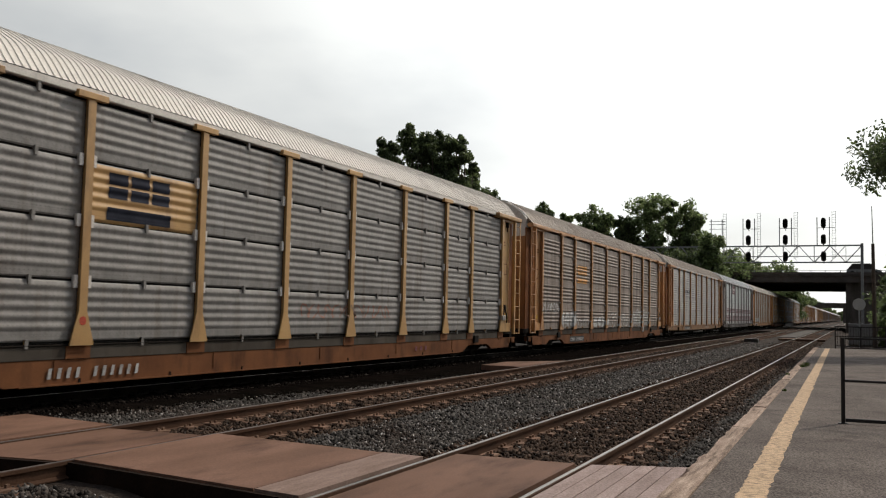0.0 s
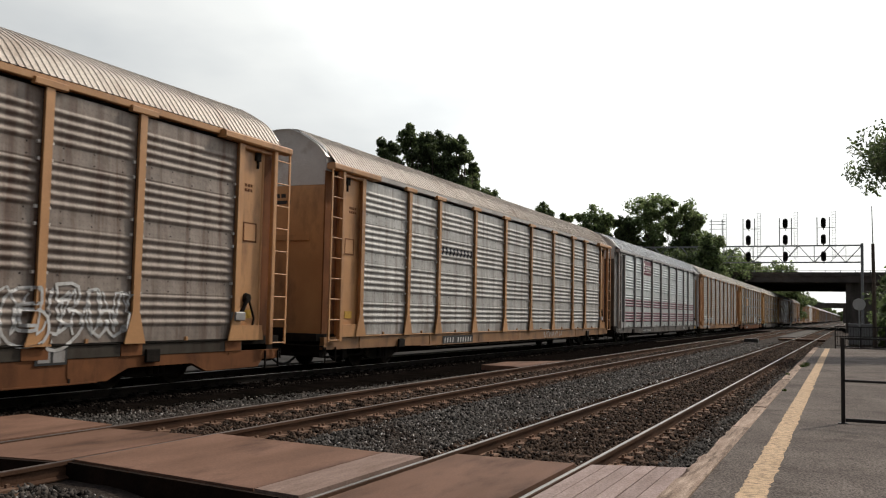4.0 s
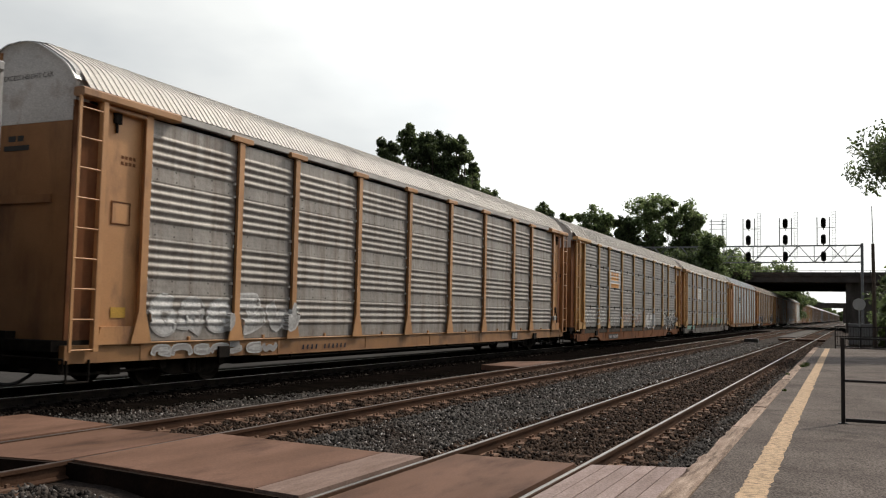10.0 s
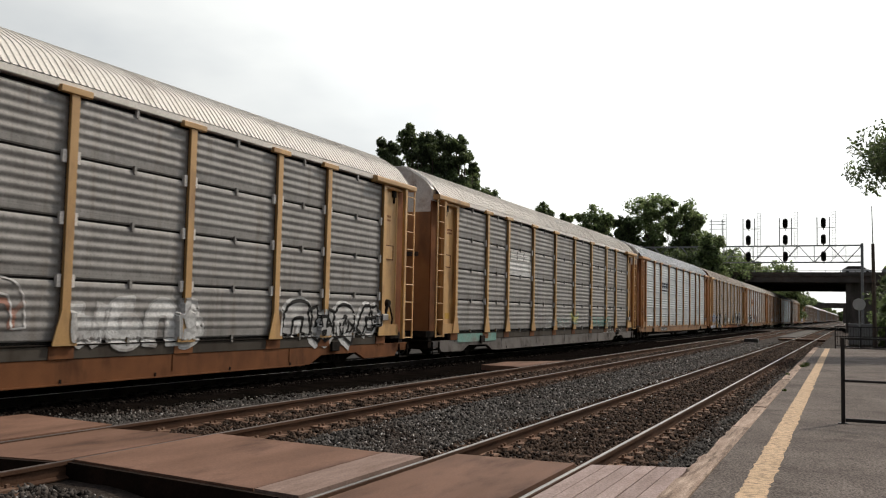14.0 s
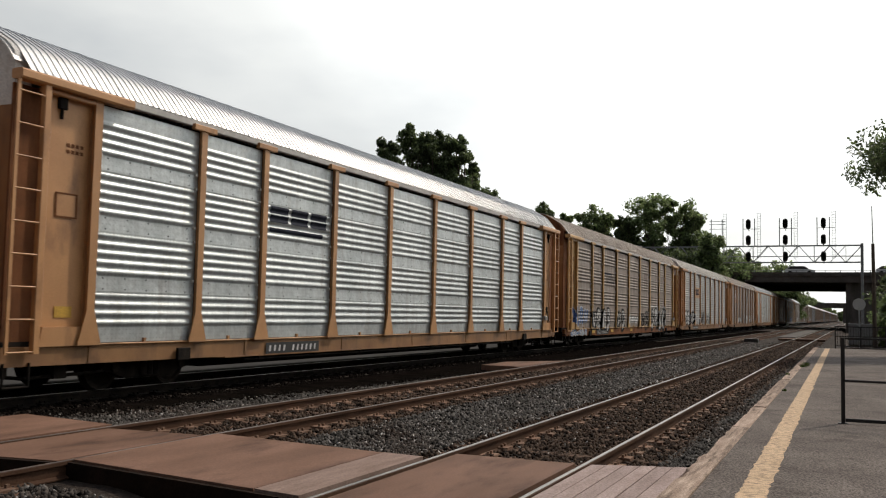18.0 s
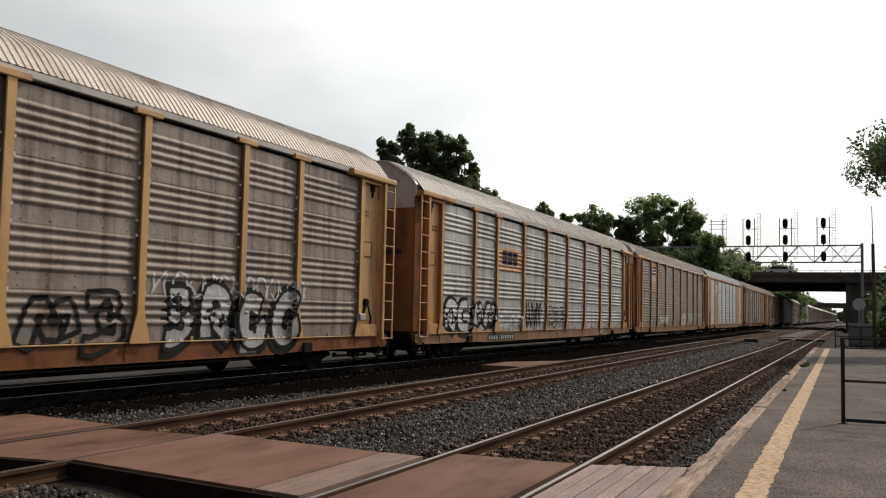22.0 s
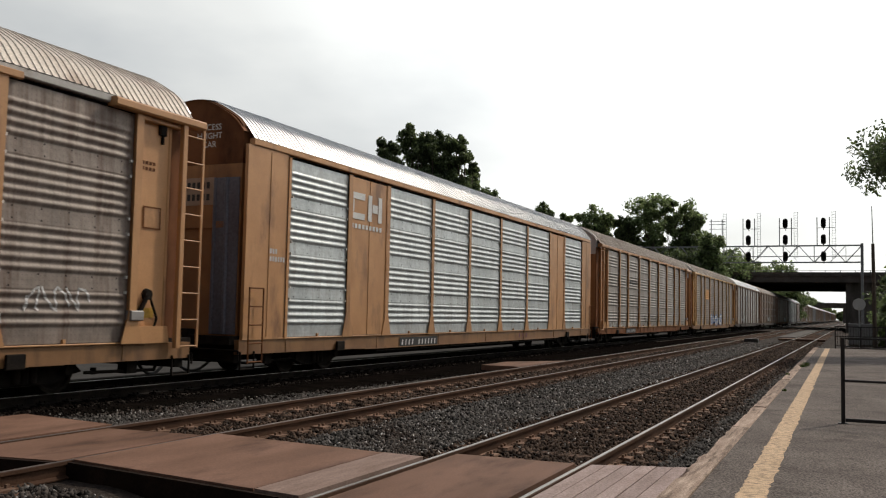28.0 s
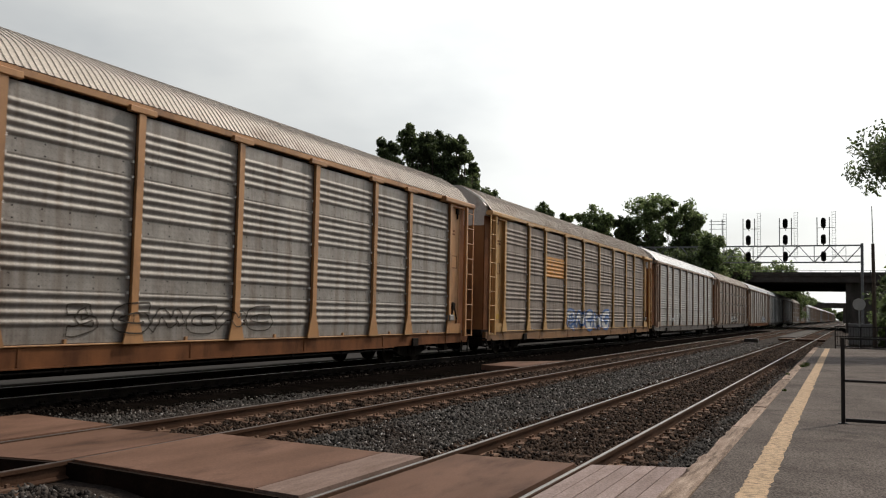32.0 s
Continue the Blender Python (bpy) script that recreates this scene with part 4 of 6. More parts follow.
def panel_mesh(width, ridge):
    s = Shape()
    w = width / 2
    if ridge is ridges_flat:
        s.box(-0.03, 0.0, -w, w, PANEL_BOTTOM, PANEL_TOP)
        s.box(0.0, 0.012, -0.02, 0.02, PANEL_BOTTOM, PANEL_TOP)
        s.box(0.0, 0.02, -w, -w + 0.06, PANEL_BOTTOM, PANEL_TOP)
        s.box(0.0, 0.02, w - 0.06, w, PANEL_BOTTOM, PANEL_TOP)
        return s.mesh("side_panel", M_GALV)
    n = 234
    zs = [PANEL_BOTTOM + (PANEL_TOP - PANEL_BOTTOM) * i / n for i in range(n + 1)]
    cols = [(-w, 0.0), (-w + 0.055, 0.0), (-w + 0.085, 0.75), (-w + 0.13, 1.0), (w - 0.13, 1.0), (w - 0.085, 0.75), (w - 0.055, 0.0), (w, 0.0)]
    v = [(ridge(z) * (k if ridge(z) > 0 else 1), y, z) for y, k in cols for z in zs]
    m = n + 1
    s.add(v, [(c * m + i, c * m + m + i, c * m + m + i + 1, c * m + i + 1) for c in range(len(cols) - 1) for i in range(n)], True)
    s.add([(x, y, z) for y in (-w, w) for x in (-0.06, 0.0) for z in (PANEL_BOTTOM, PANEL_TOP)], [(0, 1, 3, 2), (4, 6, 7, 5)])
    main = len(s.f)
    if ridge is ridges_grouped:           # small dark bolt holes along the bands
        for b in BANDS:
            for dz in (-0.09, 0.1):
                k = int(width / 0.52)
                for i in range(k):
                    y, z = -w + (i + 0.5) * width / k, b + dz
                    x = ridge(z) + 0.004
                    s.add([(x, y - 0.014, z - 0.014), (x, y + 0.014, z - 0.014), (x, y + 0.014, z + 0.014), (x, y - 0.014, z + 0.014)], [(0, 1, 2, 3)])
        dark = len(s.f)
        for b in BANDS:                    # pale bolt heads beside the posts
            for dz in (-0.14, 0.13):
                for e in (-1, 1):
                    s.box(0.0, 0.05, e * (w - 0.075) - 0.022, e * (w - 0.075) + 0.022, b + dz - 0.025, b + dz + 0.025)
    else:                                  # tabs over the laps, dark gaps under them
        for k in range(5):
            z = PANEL_BOTTOM + 1.0125 * k
            s.box(-0.01, 0.045, -0.03, 0.03, z - 0.07, z + 0.08)
        main = len(s.f)
        for k in range(4):
            z = PANEL_BOTTOM + 1.0125 * k
            s.add([(-0.026, -w, z + 0.002), (-0.026, w, z + 0.002), (-0.026, w, z + 0.043), (-0.026, -w, z + 0.043)], [(0, 1, 2, 3)])
        dark = len(s.f)
        for k in (1, 2, 3):
            z = PANEL_BOTTOM + 1.0125 * k
            for e in (-1, 1):
                s.box(0.0, 0.06, e * (w - 0.085) - 0.04, e * (w - 0.085) + 0.04, z - 0.1, z + 0.11)
    me = s.mesh("side_panel", M_GALV, False)
    me.materials.append(M_GAP)
    me.materials.append(M_HINGE)
    idx = [0] * main + [1] * (dark - main) + [2] * (len(s.f) - dark)
    me.polygons.foreach_set("material_index", idx)
    return me


PANEL_MESHES = {(w, r): panel_mesh(w - 0.12, r) for w in sorted(set(PANEL_WIDTHS)) for r in (ridges_grouped, ridges_even, ridges_flat)}
ROOF_PROFILE = [(1.53, 5.15), (1.40, 5.32), (1.28, 5.475), (1.19, 5.575), (1.12, 5.635), (1.05, 5.685), (0.95, 5.745), (0.80, 5.835), (0.62, 5.935), (0.47, 6.01), (0.30, 6.065), (0.15, 6.085)]
ROOF_RING = [(-x, z) for x, z in ROOF_PROFILE[::2]] + [(0, 6.09)] + ROOF_PROFILE[::-1]


def roof_mesh(n=180):
    """Sloped roof sheets that fold over to a low ridge, with narrow standing seams across and a lap strip near each end."""
    s = Shape()
    half = 13.7
    step = 2 * half / n

    def at(y, up):
        return lambda p: (p[0] * (1 + up / 1.6), y, p[1] + up * (1 - 0.6 * abs(p[0]) / 1.53))

    st = []
    for i in range(n):
        y = -half + i * step
        high = 0.021 if i not in (12, n - 13) else 0.028
        st += [at(y, 0), at(y + step * 0.78, 0.003), at(y + step * 0.82, high), at(y + step * 0.95, high), at(y + step * 0.98, 0)]
    st.append(at(half, 0))
    s.sweep(ROOF_RING, st, closed=False, caps=False, smooth=True)
    me = s.mesh("roof", M_GALV, False)
    pts = me.vertices
    for e in me.edges:
        e.use_edge_sharp = abs(pts[e.vertices[0]].co.y - pts[e.vertices[1]].co.y) < 1e-4
    return me


ROOF, ROOF_FAR = roof_mesh(), roof_mesh(60)


def cap_shape():
    """Smooth bent sheet that closes the roof over the end doors."""
    s = Shape()
    ring = [(p * 0.975, q - 0.035) for p, q in ROOF_RING if q > 5.3]
    s.sweep(ring, [lambda p, y=y: (p[0], y, p[1]) for y in (13.68, 13.87)], closed=False, caps=False, smooth=True)
    return s.sweep([(p * 0.98, q - 0.012) for p, q in ring][::-1] + ring, [lambda p, y=y: (p[0], y, p[1]) for y in (13.866, 13.875)], smooth=False)


def simple(name, s):
    return s.mesh(name, M_GALV)


def post_shape(w=0.085, foot=0.25, cap=0.33):
    """Side post with a splayed foot and a cap plate."""
    s = Shape()
    d = 0.07
    ring = [(-foot, 0.845), (foot, 0.845), (foot, 0.88), (w, 1.42), (w, 4.95), (-w, 4.95), (-w, 1.42), (-foot, 0.88)]
    s.sweep(ring, [lambda p, x=x: (x, p[0], p[1]) for x in (d - 0.022, d)])
    return s


def web_shape(w):
    """The narrower hat section that carries the post's face plate."""
    ring = [(-w * 2.2, 0.845), (w * 2.2, 0.845), (w, 1.42), (w, 4.95), (-w, 4.95), (-w, 1.42)]
    return Shape().sweep(ring, [lambda p, x=x: (x, p[0], p[1]) for x in (-0.02, 0.047)])


POST = simple("post", post_shape())
POST_SLIM = simple("post", post_shape(0.045, 0.05))
POST_WEB = simple("post_web", web_shape(0.055))
POST_CAP = simple("post_cap", Shape().box(0.0, 0.1, -0.33, 0.33, 4.945, 5.06, bevel=0.012))


def sill_shape(low):
    """Deep side sill: a low flat car arched over its trucks, or a higher one dropped a little between them."""
    if low:
        under = [(13.95, 0.42), (13.35, 0.42), (13.2, 0.27), (11.5, 0.255), (11.05, 0.43), (9.35, 0.42), (8.85, 0.22)]
        top = 0.62
    else:
        under = [(13.95, 0.54), (10.1, 0.53), (9.2, 0.525), (8.4, 0.51)]
        top = 0.84
    ring = [(-y, z) for y, z in under] + under[::-1] + [(13.95, top), (-13.95, top)]
    s = Shape().sweep(ring, [lambda p, x=x: (x, p[0], p[1]) for x in (1.36, 1.48)])
    s.box(1.30, 1.515, -8.6, 8.6, under[-1][1] - 0.012, under[-1][1] + 0.012)     # bottom flange
    for y in (-12.2, -7.9, -3.9, 0.1, 4.1, 8.0, 12.2):                             # gussets welded on
        s.box(1.48, 1.494, y - 0.03, y + 0.03, max(under[-1][1], 0.3 if abs(y) < 9 else 0.54) + 0.02, top - 0.01)
    return s


SILL, SILL_LOW = simple("side_sill", sill_shape(False)), simple("side_sill", sill_shape(True))
SKIRT = simple("rack_skirt", Shape().box(1.40, 1.492, -12.6, 12.6, 0.622, 0.84, bevel=0.01))
SKIRT_FOOT = simple("skirt_foot", Shape().box(1.492, 1.505, -0.26, 0.26, 0.63, 0.838))
LEDGE = simple("sill_ledge", Shape().box(1.30, 1.515, -12.6, 12.6, 0.842, 0.868, bevel=0.006))
FAR_SILL = simple("side_sill", Shape().box(-1.5, -1.36, -13.95, 13.95, 0.34, 0.88))
TOP_RAIL = simple("top_rail", Shape().box(1.40, 1.53, -13.7, 13.7, 5.01, 5.145, bevel=0.015))
FAR_RAIL = simple("top_rail", Shape().box(-1.55, -1.42, -13.9, 13.9, 4.94, 5.10, bevel=0.02))
FAR_WALL = simple("far_side_wall", Shape().box(-1.49, -1.44, -13.8, 13.8, 0.88, 4.94))
DECK = simple("deck", Shape().box(-1.36, 1.36, -CAR_HALF, CAR_HALF, 0.74, 0.92))
# dark sheet added behind the panels to keep light from leaking through
BACKING = simple("inner_liner", Shape().box(1.36, 1.38, -12.4, 12.4, 0.9, 5.0))
CENTER_SILL = simple("center_sill", Shape().box(-0.35, 0.35, -13.2, 13.2, 0.45, 0.74).sweep([(-8.6, 0.45), (-7.9, 0.24), (7.9, 0.24), (8.6, 0.45)], [lambda p, x=x: (x, p[0], p[1]) for x in (-0.3, 0.3)]))


def end_wall_shape(low, high):
    ring = [(-1.32, low), (1.32, low), (1.32, min(high, 5.3))]
    if high > 5.3:
        up = [(x, z - 0.02) for x, z in ROOF_PROFILE if z > 5.4]
        ring += up + [(-x, z) for x, z in up[::-1]]
    ring += [(-1.32, min(high, 5.3))]
    return Shape().sweep(ring, [lambda p, y=y: (p[0], y, p[1]) for y in (13.5, 13.82)])


END_LOW = simple("end_door", end_wall_shape(0.8, 4.6))
END_HIGH = simple("end_door_top", end_wall_shape(4.605, 6.0))
ROOF_CAP = simple("roof_cap", cap_shape())
END_SEAM = simple("end_seam", Shape().box(-0.5, -0.44, 13.82, 13.85, 0.9, 5.9))
END_BAR = simple("end_bar", Shape().box(-1.3, 0.9, 13.82, 13.86, 3.22, 3.36))


def bay_shape():
    """Recessed side plate of the end bay, with folded edges and a round stiffener."""
    s = Shape().sweep([(12.2, 0.88), (13.2, 0.88), (13.2, 4.94), (12.2, 4.94)], [lambda p, x=x: (x, p[0], p[1]) for x in (1.385, 1.435)])
    return s.box(1.435, 1.455, 12.32, 12.37, 0.9, 4.93)


BAY = simple("end_bay_plate", bay_shape())
BAY_RIB = simple("bay_rib", Shape().box(1.3, 1.45, 13.18, 13.27, 0.88, 4.94, bevel=0.02))
BAY_DARK = simple("bay_recess", Shape().box(1.30, 1.335, 13.2, 13.84, 0.82, 4.94))
BAY_WALL = simple("bay_return", Shape().box(1.34, 1.46, 12.28, 12.31, 0.88, 4.94))
LATCH_BOX = simple("door_latch", Shape().box(1.42, 1.5, 12.9, 13.08, 4.68, 4.86, bevel=0.02).tube((1.46, 13.0, 4.68), (1.46, 13.0, 4.52), 0.03, n=6))
DOOR_HINGE = simple("door_hinge", Shape().box(1.44, 1.56, 12.35, 13.45, 4.86, 4.945, bevel=0.02))
BEAM = simple("door_beam", Shape().box(1.44, 1.68, 11.6, 13.98, 4.95, 5.11, bevel=0.03))
BOOT = simple("bay_foot", Shape().sweep([(12.3, 0.84), (13.3, 0.84), (13.24, 1.15), (12.42, 1.15)], [lambda p, x=x: (x, p[0], p[1]) for x in (1.42, 1.53)]))
FLUSH_BAY = simple("end_bay_plate", Shape().box(1.42, 1.5, 12.36, 13.86, 0.84, 5.0).box(1.5, 1.512, 13.0, 13.03, 0.9, 4.95))


def ladder_shape():
    """Angle-iron inner stile, flat outer stile, nine rungs."""
    s = Shape()
    s.box(1.54, 1.64, 13.37, 13.5, 0.74, 4.96, bevel=0.012)
    s.box(1.6, 1.63, 13.95, 14.01, 0.74, 4.96)
    for k in range(9):
        z = 0.77 + k * 0.5
        s.tube((1.62, 13.5, z), (1.62, 13.98, z), 0.016, n=6)
    return s


LADDER = simple("ladder", ladder_shape())


def grab_shape():
    s = Shape()
    for y in (13.3, 13.8):
        s.tube((1.6, y, 0.35), (1.6, y, 1.95), 0.018, n=6)
    for k in range(5):
        s.tube((1.6, 13.3, 0.38 + k * 0.39), (1.6, 13.8, 0.38 + k * 0.39), 0.016, n=6)
    return s


GRAB = simple("grab_ladder", grab_shape())
STIRRUP = simple("stirrup", Shape().tube((1.50, 13.44, 0.6), (1.50, 13.44, 0.23), 0.022, n=6).tube((1.50, 13.92, 0.6), (1.50, 13.92, 0.23), 0.022, n=6).tube((1.50, 13.44, 0.23), (1.50, 13.92, 0.23), 0.022, n=6))


def side_frame_shape(sx):
    ring = [(-1.2, 0.38), (-0.95, 0.60), (-0.4, 0.66), (0.4, 0.66), (0.95, 0.60), (1.2, 0.38), (0.95, 0.33), (0.55, 0.2), (-0.55, 0.2), (-0.95, 0.33)]
    return Shape().sweep(ring, [lambda p, x=x: (x, p[0], p[1]) for x in (sx - 0.09, sx + 0.09)])


FRAME_NEAR, FRAME_FAR = simple("side_frame", side_frame_shape(1.05)), simple("side_frame", side_frame_shape(-1.05))
SPRINGS = simple("spring_nest", Shape().tube((1.16, -0.16, 0.25), (1.16, -0.16, 0.55), 0.07, n=8).tube((1.16, 0.0, 0.25), (1.16, 0.0, 0.55), 0.07, n=8).tube((1.16, 0.16, 0.25), (1.16, 0.16, 0.55), 0.07, n=8))
CAP = simple("bearing_cap", Shape().tube((1.0, 0, 0.42), (1.2, 0, 0.42), 0.11, 0.09, n=12))
BOLSTER = simple("truck", Shape().box(-0.95, 0.95, -0.2, 0.2, 0.35, 0.58, bevel=0.03))


def wheel_shape():
    """One wheel turned on the x axis: tread, flange, dished plate and hub."""
    prof = [(-0.09, 0.0), (-0.09, 0.13), (-0.03, 0.15), (-0.02, 0.33), (-0.075, 0.36), (-0.075, 0.45), (-0.045, 0.45), (-0.03, 0.42), (0.065, 0.415), (0.065, 0.36), (0.02, 0.33), (0.03, 0.15), (0.09, 0.13), (0.09, 0.0)]
    s, n = Shape(), 20
    v = [(x, r * math.cos(2 * math.pi * i / n), r * math.sin(2 * math.pi * i / n)) for i in range(n) for x, r in prof]
    m = len(prof)
    s.add(v, [(i * m + j, i * m + j + 1, ((i + 1) % n) * m + j + 1, ((i + 1) % n) * m + j) for i in range(n) for j in range(m - 1)])
    return s


WHEEL = simple("wheel", wheel_shape())
AXLE = simple("axle", Shape().tube((-1.0, 0, 0.42), (1.0, 0, 0.42), 0.075, n=12))
COUPLER = simple("coupler", Shape().box(-0.11, 0.11, 13.3, 14.79, 0.70, 0.94, bevel=0.03))
KNUCKLE = simple("knuckle", Shape().box(-0.22, 0.2, 14.45, 14.79, 0.64, 0.99, bevel=0.05))


def hose_shape():
    """A rubber hose hanging in one bend towards the next car."""
    pts = [Vector((0.55 - 0.02 * k, 13.45 + 0.11 * k, 0.55 - 0.38 * math.sin(math.pi * k / 12))) for k in range(13)]
    ring = [(math.cos(math.pi * i / 3), math.sin(math.pi * i / 3)) for i in range(6)]

    def at(k):
        d = (pts[min(12, k + 1)] - pts[max(0, k - 1)]).normalized()
        u = d.cross(Vector((1, 0, 0))).normalized()
        w = d.cross(u)
        return lambda p: pts[k] + (u * p[0] + w * p[1]) * 0.032

    return Shape().sweep(ring, [at(k) for k in range(13)], smooth=True)


HOSE = simple("air_hose", hose_shape())
BRAKE = simple("hand_brake", Shape().box(1.48, 1.62, 12.22, 12.52, 1.25, 1.43, bevel=0.02))
BRAKE_ARM = simple("brake_linkage", Shape().tube((1.42, 12.75, 1.72), (1.52, 12.75, 1.72), 0.12, 0.09, n=12).tube((1.5, 12.72, 1.7), (1.5, 12.5, 1.35), 0.045, n=6).tube((1.5, 12.8, 1.66), (1.5, 12.98, 1.3), 0.025, n=5).tube((1.5, 12.98, 1.3), (1.5, 12.85, 0.86), 0.025, n=5))
CUT_LEVER = simple("cut_lever", Shape().tube((1.5, 14.0, 0.62), (1.5, 14.0, 0.42), 0.02, n=6).tube((1.5, 14.0, 0.62), (0.35, 14.35, 0.66), 0.02, n=6).tube((0.35, 14.35, 0.66), (0.2, 14.6, 0.86), 0.02, n=6))
TRAINLINE = simple("brake_pipe", Shape().tube((1.2, 11.6, 0.36), (1.2, 13.3, 0.33), 0.03, n=6).tube((1.2, 13.3, 0.33), (0.6, 14.05, 0.42), 0.03, n=6).box(1.08, 1.3, 12.5, 12.75, 0.3, 0.55).tube((1.0, 12.0, 0.42), (1.0, 12.0, 0.3), 0.05, n=6))
END_SILL = simple("end_sill", Shape().box(-1.34, 1.34, 13.7, 13.93, 0.36, 0.82, bevel=0.03).box(-0.3, 0.3, 13.9, 14.1, 0.5, 1.05))
LIFT = simple("jacking_pad", Shape().box(1.5, 1.56, -0.17, 0.17, 0.5, 0.74, bevel=0.015))
HATCH = simple("placard", Shape().box(1.439, 1.445, 12.62, 13.0, 2.95, 3.3))
def stencil_shape(x0, y0, step, z1, rows, across):
    """Small unreadable stencil lines as plain bars."""
    s = Shape()
    rng = random.Random(rows)
    for r in range(rows):
        z = z1 - r * 0.105
        for k in range(rng.randint(across - 2, across)):
            if across < 6 or rng.random() < 0.85:
                s.box(x0, x0 + 0.003, y0 + k * step, y0 + k * step + step * 0.68, z - 0.06, z)
    return s


BAY_MARK = simple("marking", stencil_shape(1.439, 12.5, 0.095, 4.15, 2, 6))
PLACARD_FRAME = simple("placard_frame", Shape().box(1.443, 1.451, 12.58, 13.04, 2.92, 2.945).box(1.443, 1.451, 12.58, 13.04, 3.305, 3.33).box(1.443, 1.451, 12.58, 12.605, 2.92, 3.33).box(1.443, 1.451, 13.015, 13.04, 2.92, 3.33))
END_MARK = simple("marking", Shape().box(-0.2, -0.02, 13.822, 13.826, 4.3, 4.4).box(0.02, 0.16, 13.822, 13.826, 4.3, 4.4).box(-0.3, 0.3, 13.822, 13.826, 4.14, 4.23))


def pipe_shape():
    """Air pipe hung below the sill on small clips."""
    s = Shape().tube((1.46, -7.9, 0.335), (1.46, 8.6, 0.335), 0.022, n=6)
    for k in range(8):
        s.box(1.43, 1.495, -7.4 + 2.2 * k, -7.36 + 2.2 * k, 0.31, 0.43)
    return s


PIPE = simple("air_pipe", pipe_shape())
BOTTOM_LUG = simple("latch", Shape().box(1.48, 1.53, -0.03, 0.03, 0.873, 0.945))
YPLATE = simple("yellow_plate", Shape().box(1.442, 1.449, 12.6, 12.95, 1.3, 1.48))


def lace(ob, mat):
    """Gives a shared mesh a material of its own on this object."""
    ob.material_slots[0].link = "OBJECT"
    ob.material_slots[0].material = mat
    return ob


MIRROR = Matrix.Diagonal((1, -1, 1, 1))
WHEELS = []
SPECS_DONE = []


def put(name, mesh, mat, parent, at=None, label=""):
    return lace(part(name, mesh, None, parent, label, at), mat)


# painted marks that lie on the sheets and posts
def surface_x(y, z, ridge):
    if z < 0.875:
        return SIDE - 0.006
    for p in POSTS:
        half = 0.09 if z > 1.4 else 0.25
        if abs(y - p) < half:
            return SIDE + 0.07
    if abs(y) > 12.45:
        return 1.436
    return SIDE - 0.03 + ridge(z)


def patch(s, y0, y1, z0, z1, ridge, off=0.005, cut=0.0, slant=0.0):
    """A painted rectangle that follows the sheet."""
    n = max(1, int((z1 - z0) / 0.018))
    v = []
    for i in range(n + 1):
        z = z0 + (z1 - z0) * i / n
        k = slant * (z - z0)
        x = SIDE - 0.03 + ridge(z) + off if z > 0.875 else SIDE - 0.006 + off
        v += [(x, y0 + k, z), (x, y1 + k, z)]
    return s.add(v, [(2 * i, 2 * i + 1, 2 * i + 3, 2 * i + 2) for i in range(n)], True)


def stroke(s, pts, width, ridge, off=0.008, rise=0.0, step=0.04):
    """A sprayed line through points (y, z), laid on the sheets; rise lifts its end over its start where it crosses itself."""
    fine = []
    for (a, b), (c, d) in zip(pts, pts[1:]):
        n = max(1, int(math.hypot(c - a, d - b) / step))
        fine += [(a + (c - a) * i / n, b + (d - b) * i / n) for i in range(n)]
    fine.append(pts[-1])
    v, m = [], len(fine)
    k = max(1, math.ceil(width / (step * 1.1)))
    for i, (y, z) in enumerate(fine):
        a, b = fine[max(0, i - 1)], fine[min(m - 1, i + 1)]
        dy, dz = b[0] - a[0], b[1] - a[1]
        r = math.hypot(dy, dz) or 1
        for j in range(k + 1):
            e = j / k - 0.5
            yy, zz = y - dz / r * width * e, z + dy / r * width * e
            v.append((surface_x(yy, zz, ridge) + off + rise * i / m, yy, zz))
    q = k + 1
    return s.add(v, [(q * i + j, q * i + j + 1, q * i + q + j + 1, q * i + q + j) for i in range(m - 1) for j in range(k)])


def rounded(pts, times=2):
    """Cuts the corners of an open line."""
    for _ in range(times):
        out = [pts[0]]
        for (a, b), (c, d) in zip(pts, pts[1:]):
            out += [(a + 0.25 * (c - a), b + 0.25 * (d - b)), (a + 0.75 * (c - a), b + 0.75 * (d - b))]
        pts = out + [pts[-1]]
    return pts


# bold bends, forks and loops of sprayed forms, in a unit square
FORMS = (
    ((0.0, 0.0), (0.05, 0.85), (0.5, 1.0), (0.95, 0.85), (1.0, 0.0)),
    ((0.9, 0.82), (0.4, 1.0), (0.0, 0.55), (0.35, 0.0), (1.0, 0.15), (0.75, 0.5)),
    ((0.0, 0.95), (0.75, 1.0), (0.15, 0.55), (0.95, 0.42), (0.25, 0.0), (0.0, 0.05)),
    ((0.0, 1.0), (0.2, 0.0), (0.5, 0.65), (0.75, 0.0), (1.0, 0.95)),
    ((0.05, 0.0), (0.1, 1.0), (0.85, 0.9), (0.8, 0.5), (0.25, 0.45), (1.0, 0.0)),
    ((0.95, 0.95), (0.1, 0.9), (0.05, 0.1), (0.95, 0.05), (0.95, 0.5), (0.45, 0.5)),
    ((0.0, 0.1), (0.3, 1.0), (0.65, 0.15), (0.8, 0.95), (1.0, 0.3)),
)


def paint(s, mat, car, label):
    part("graffiti", s.mesh("graffiti", mat, weld=True), None, car, label)


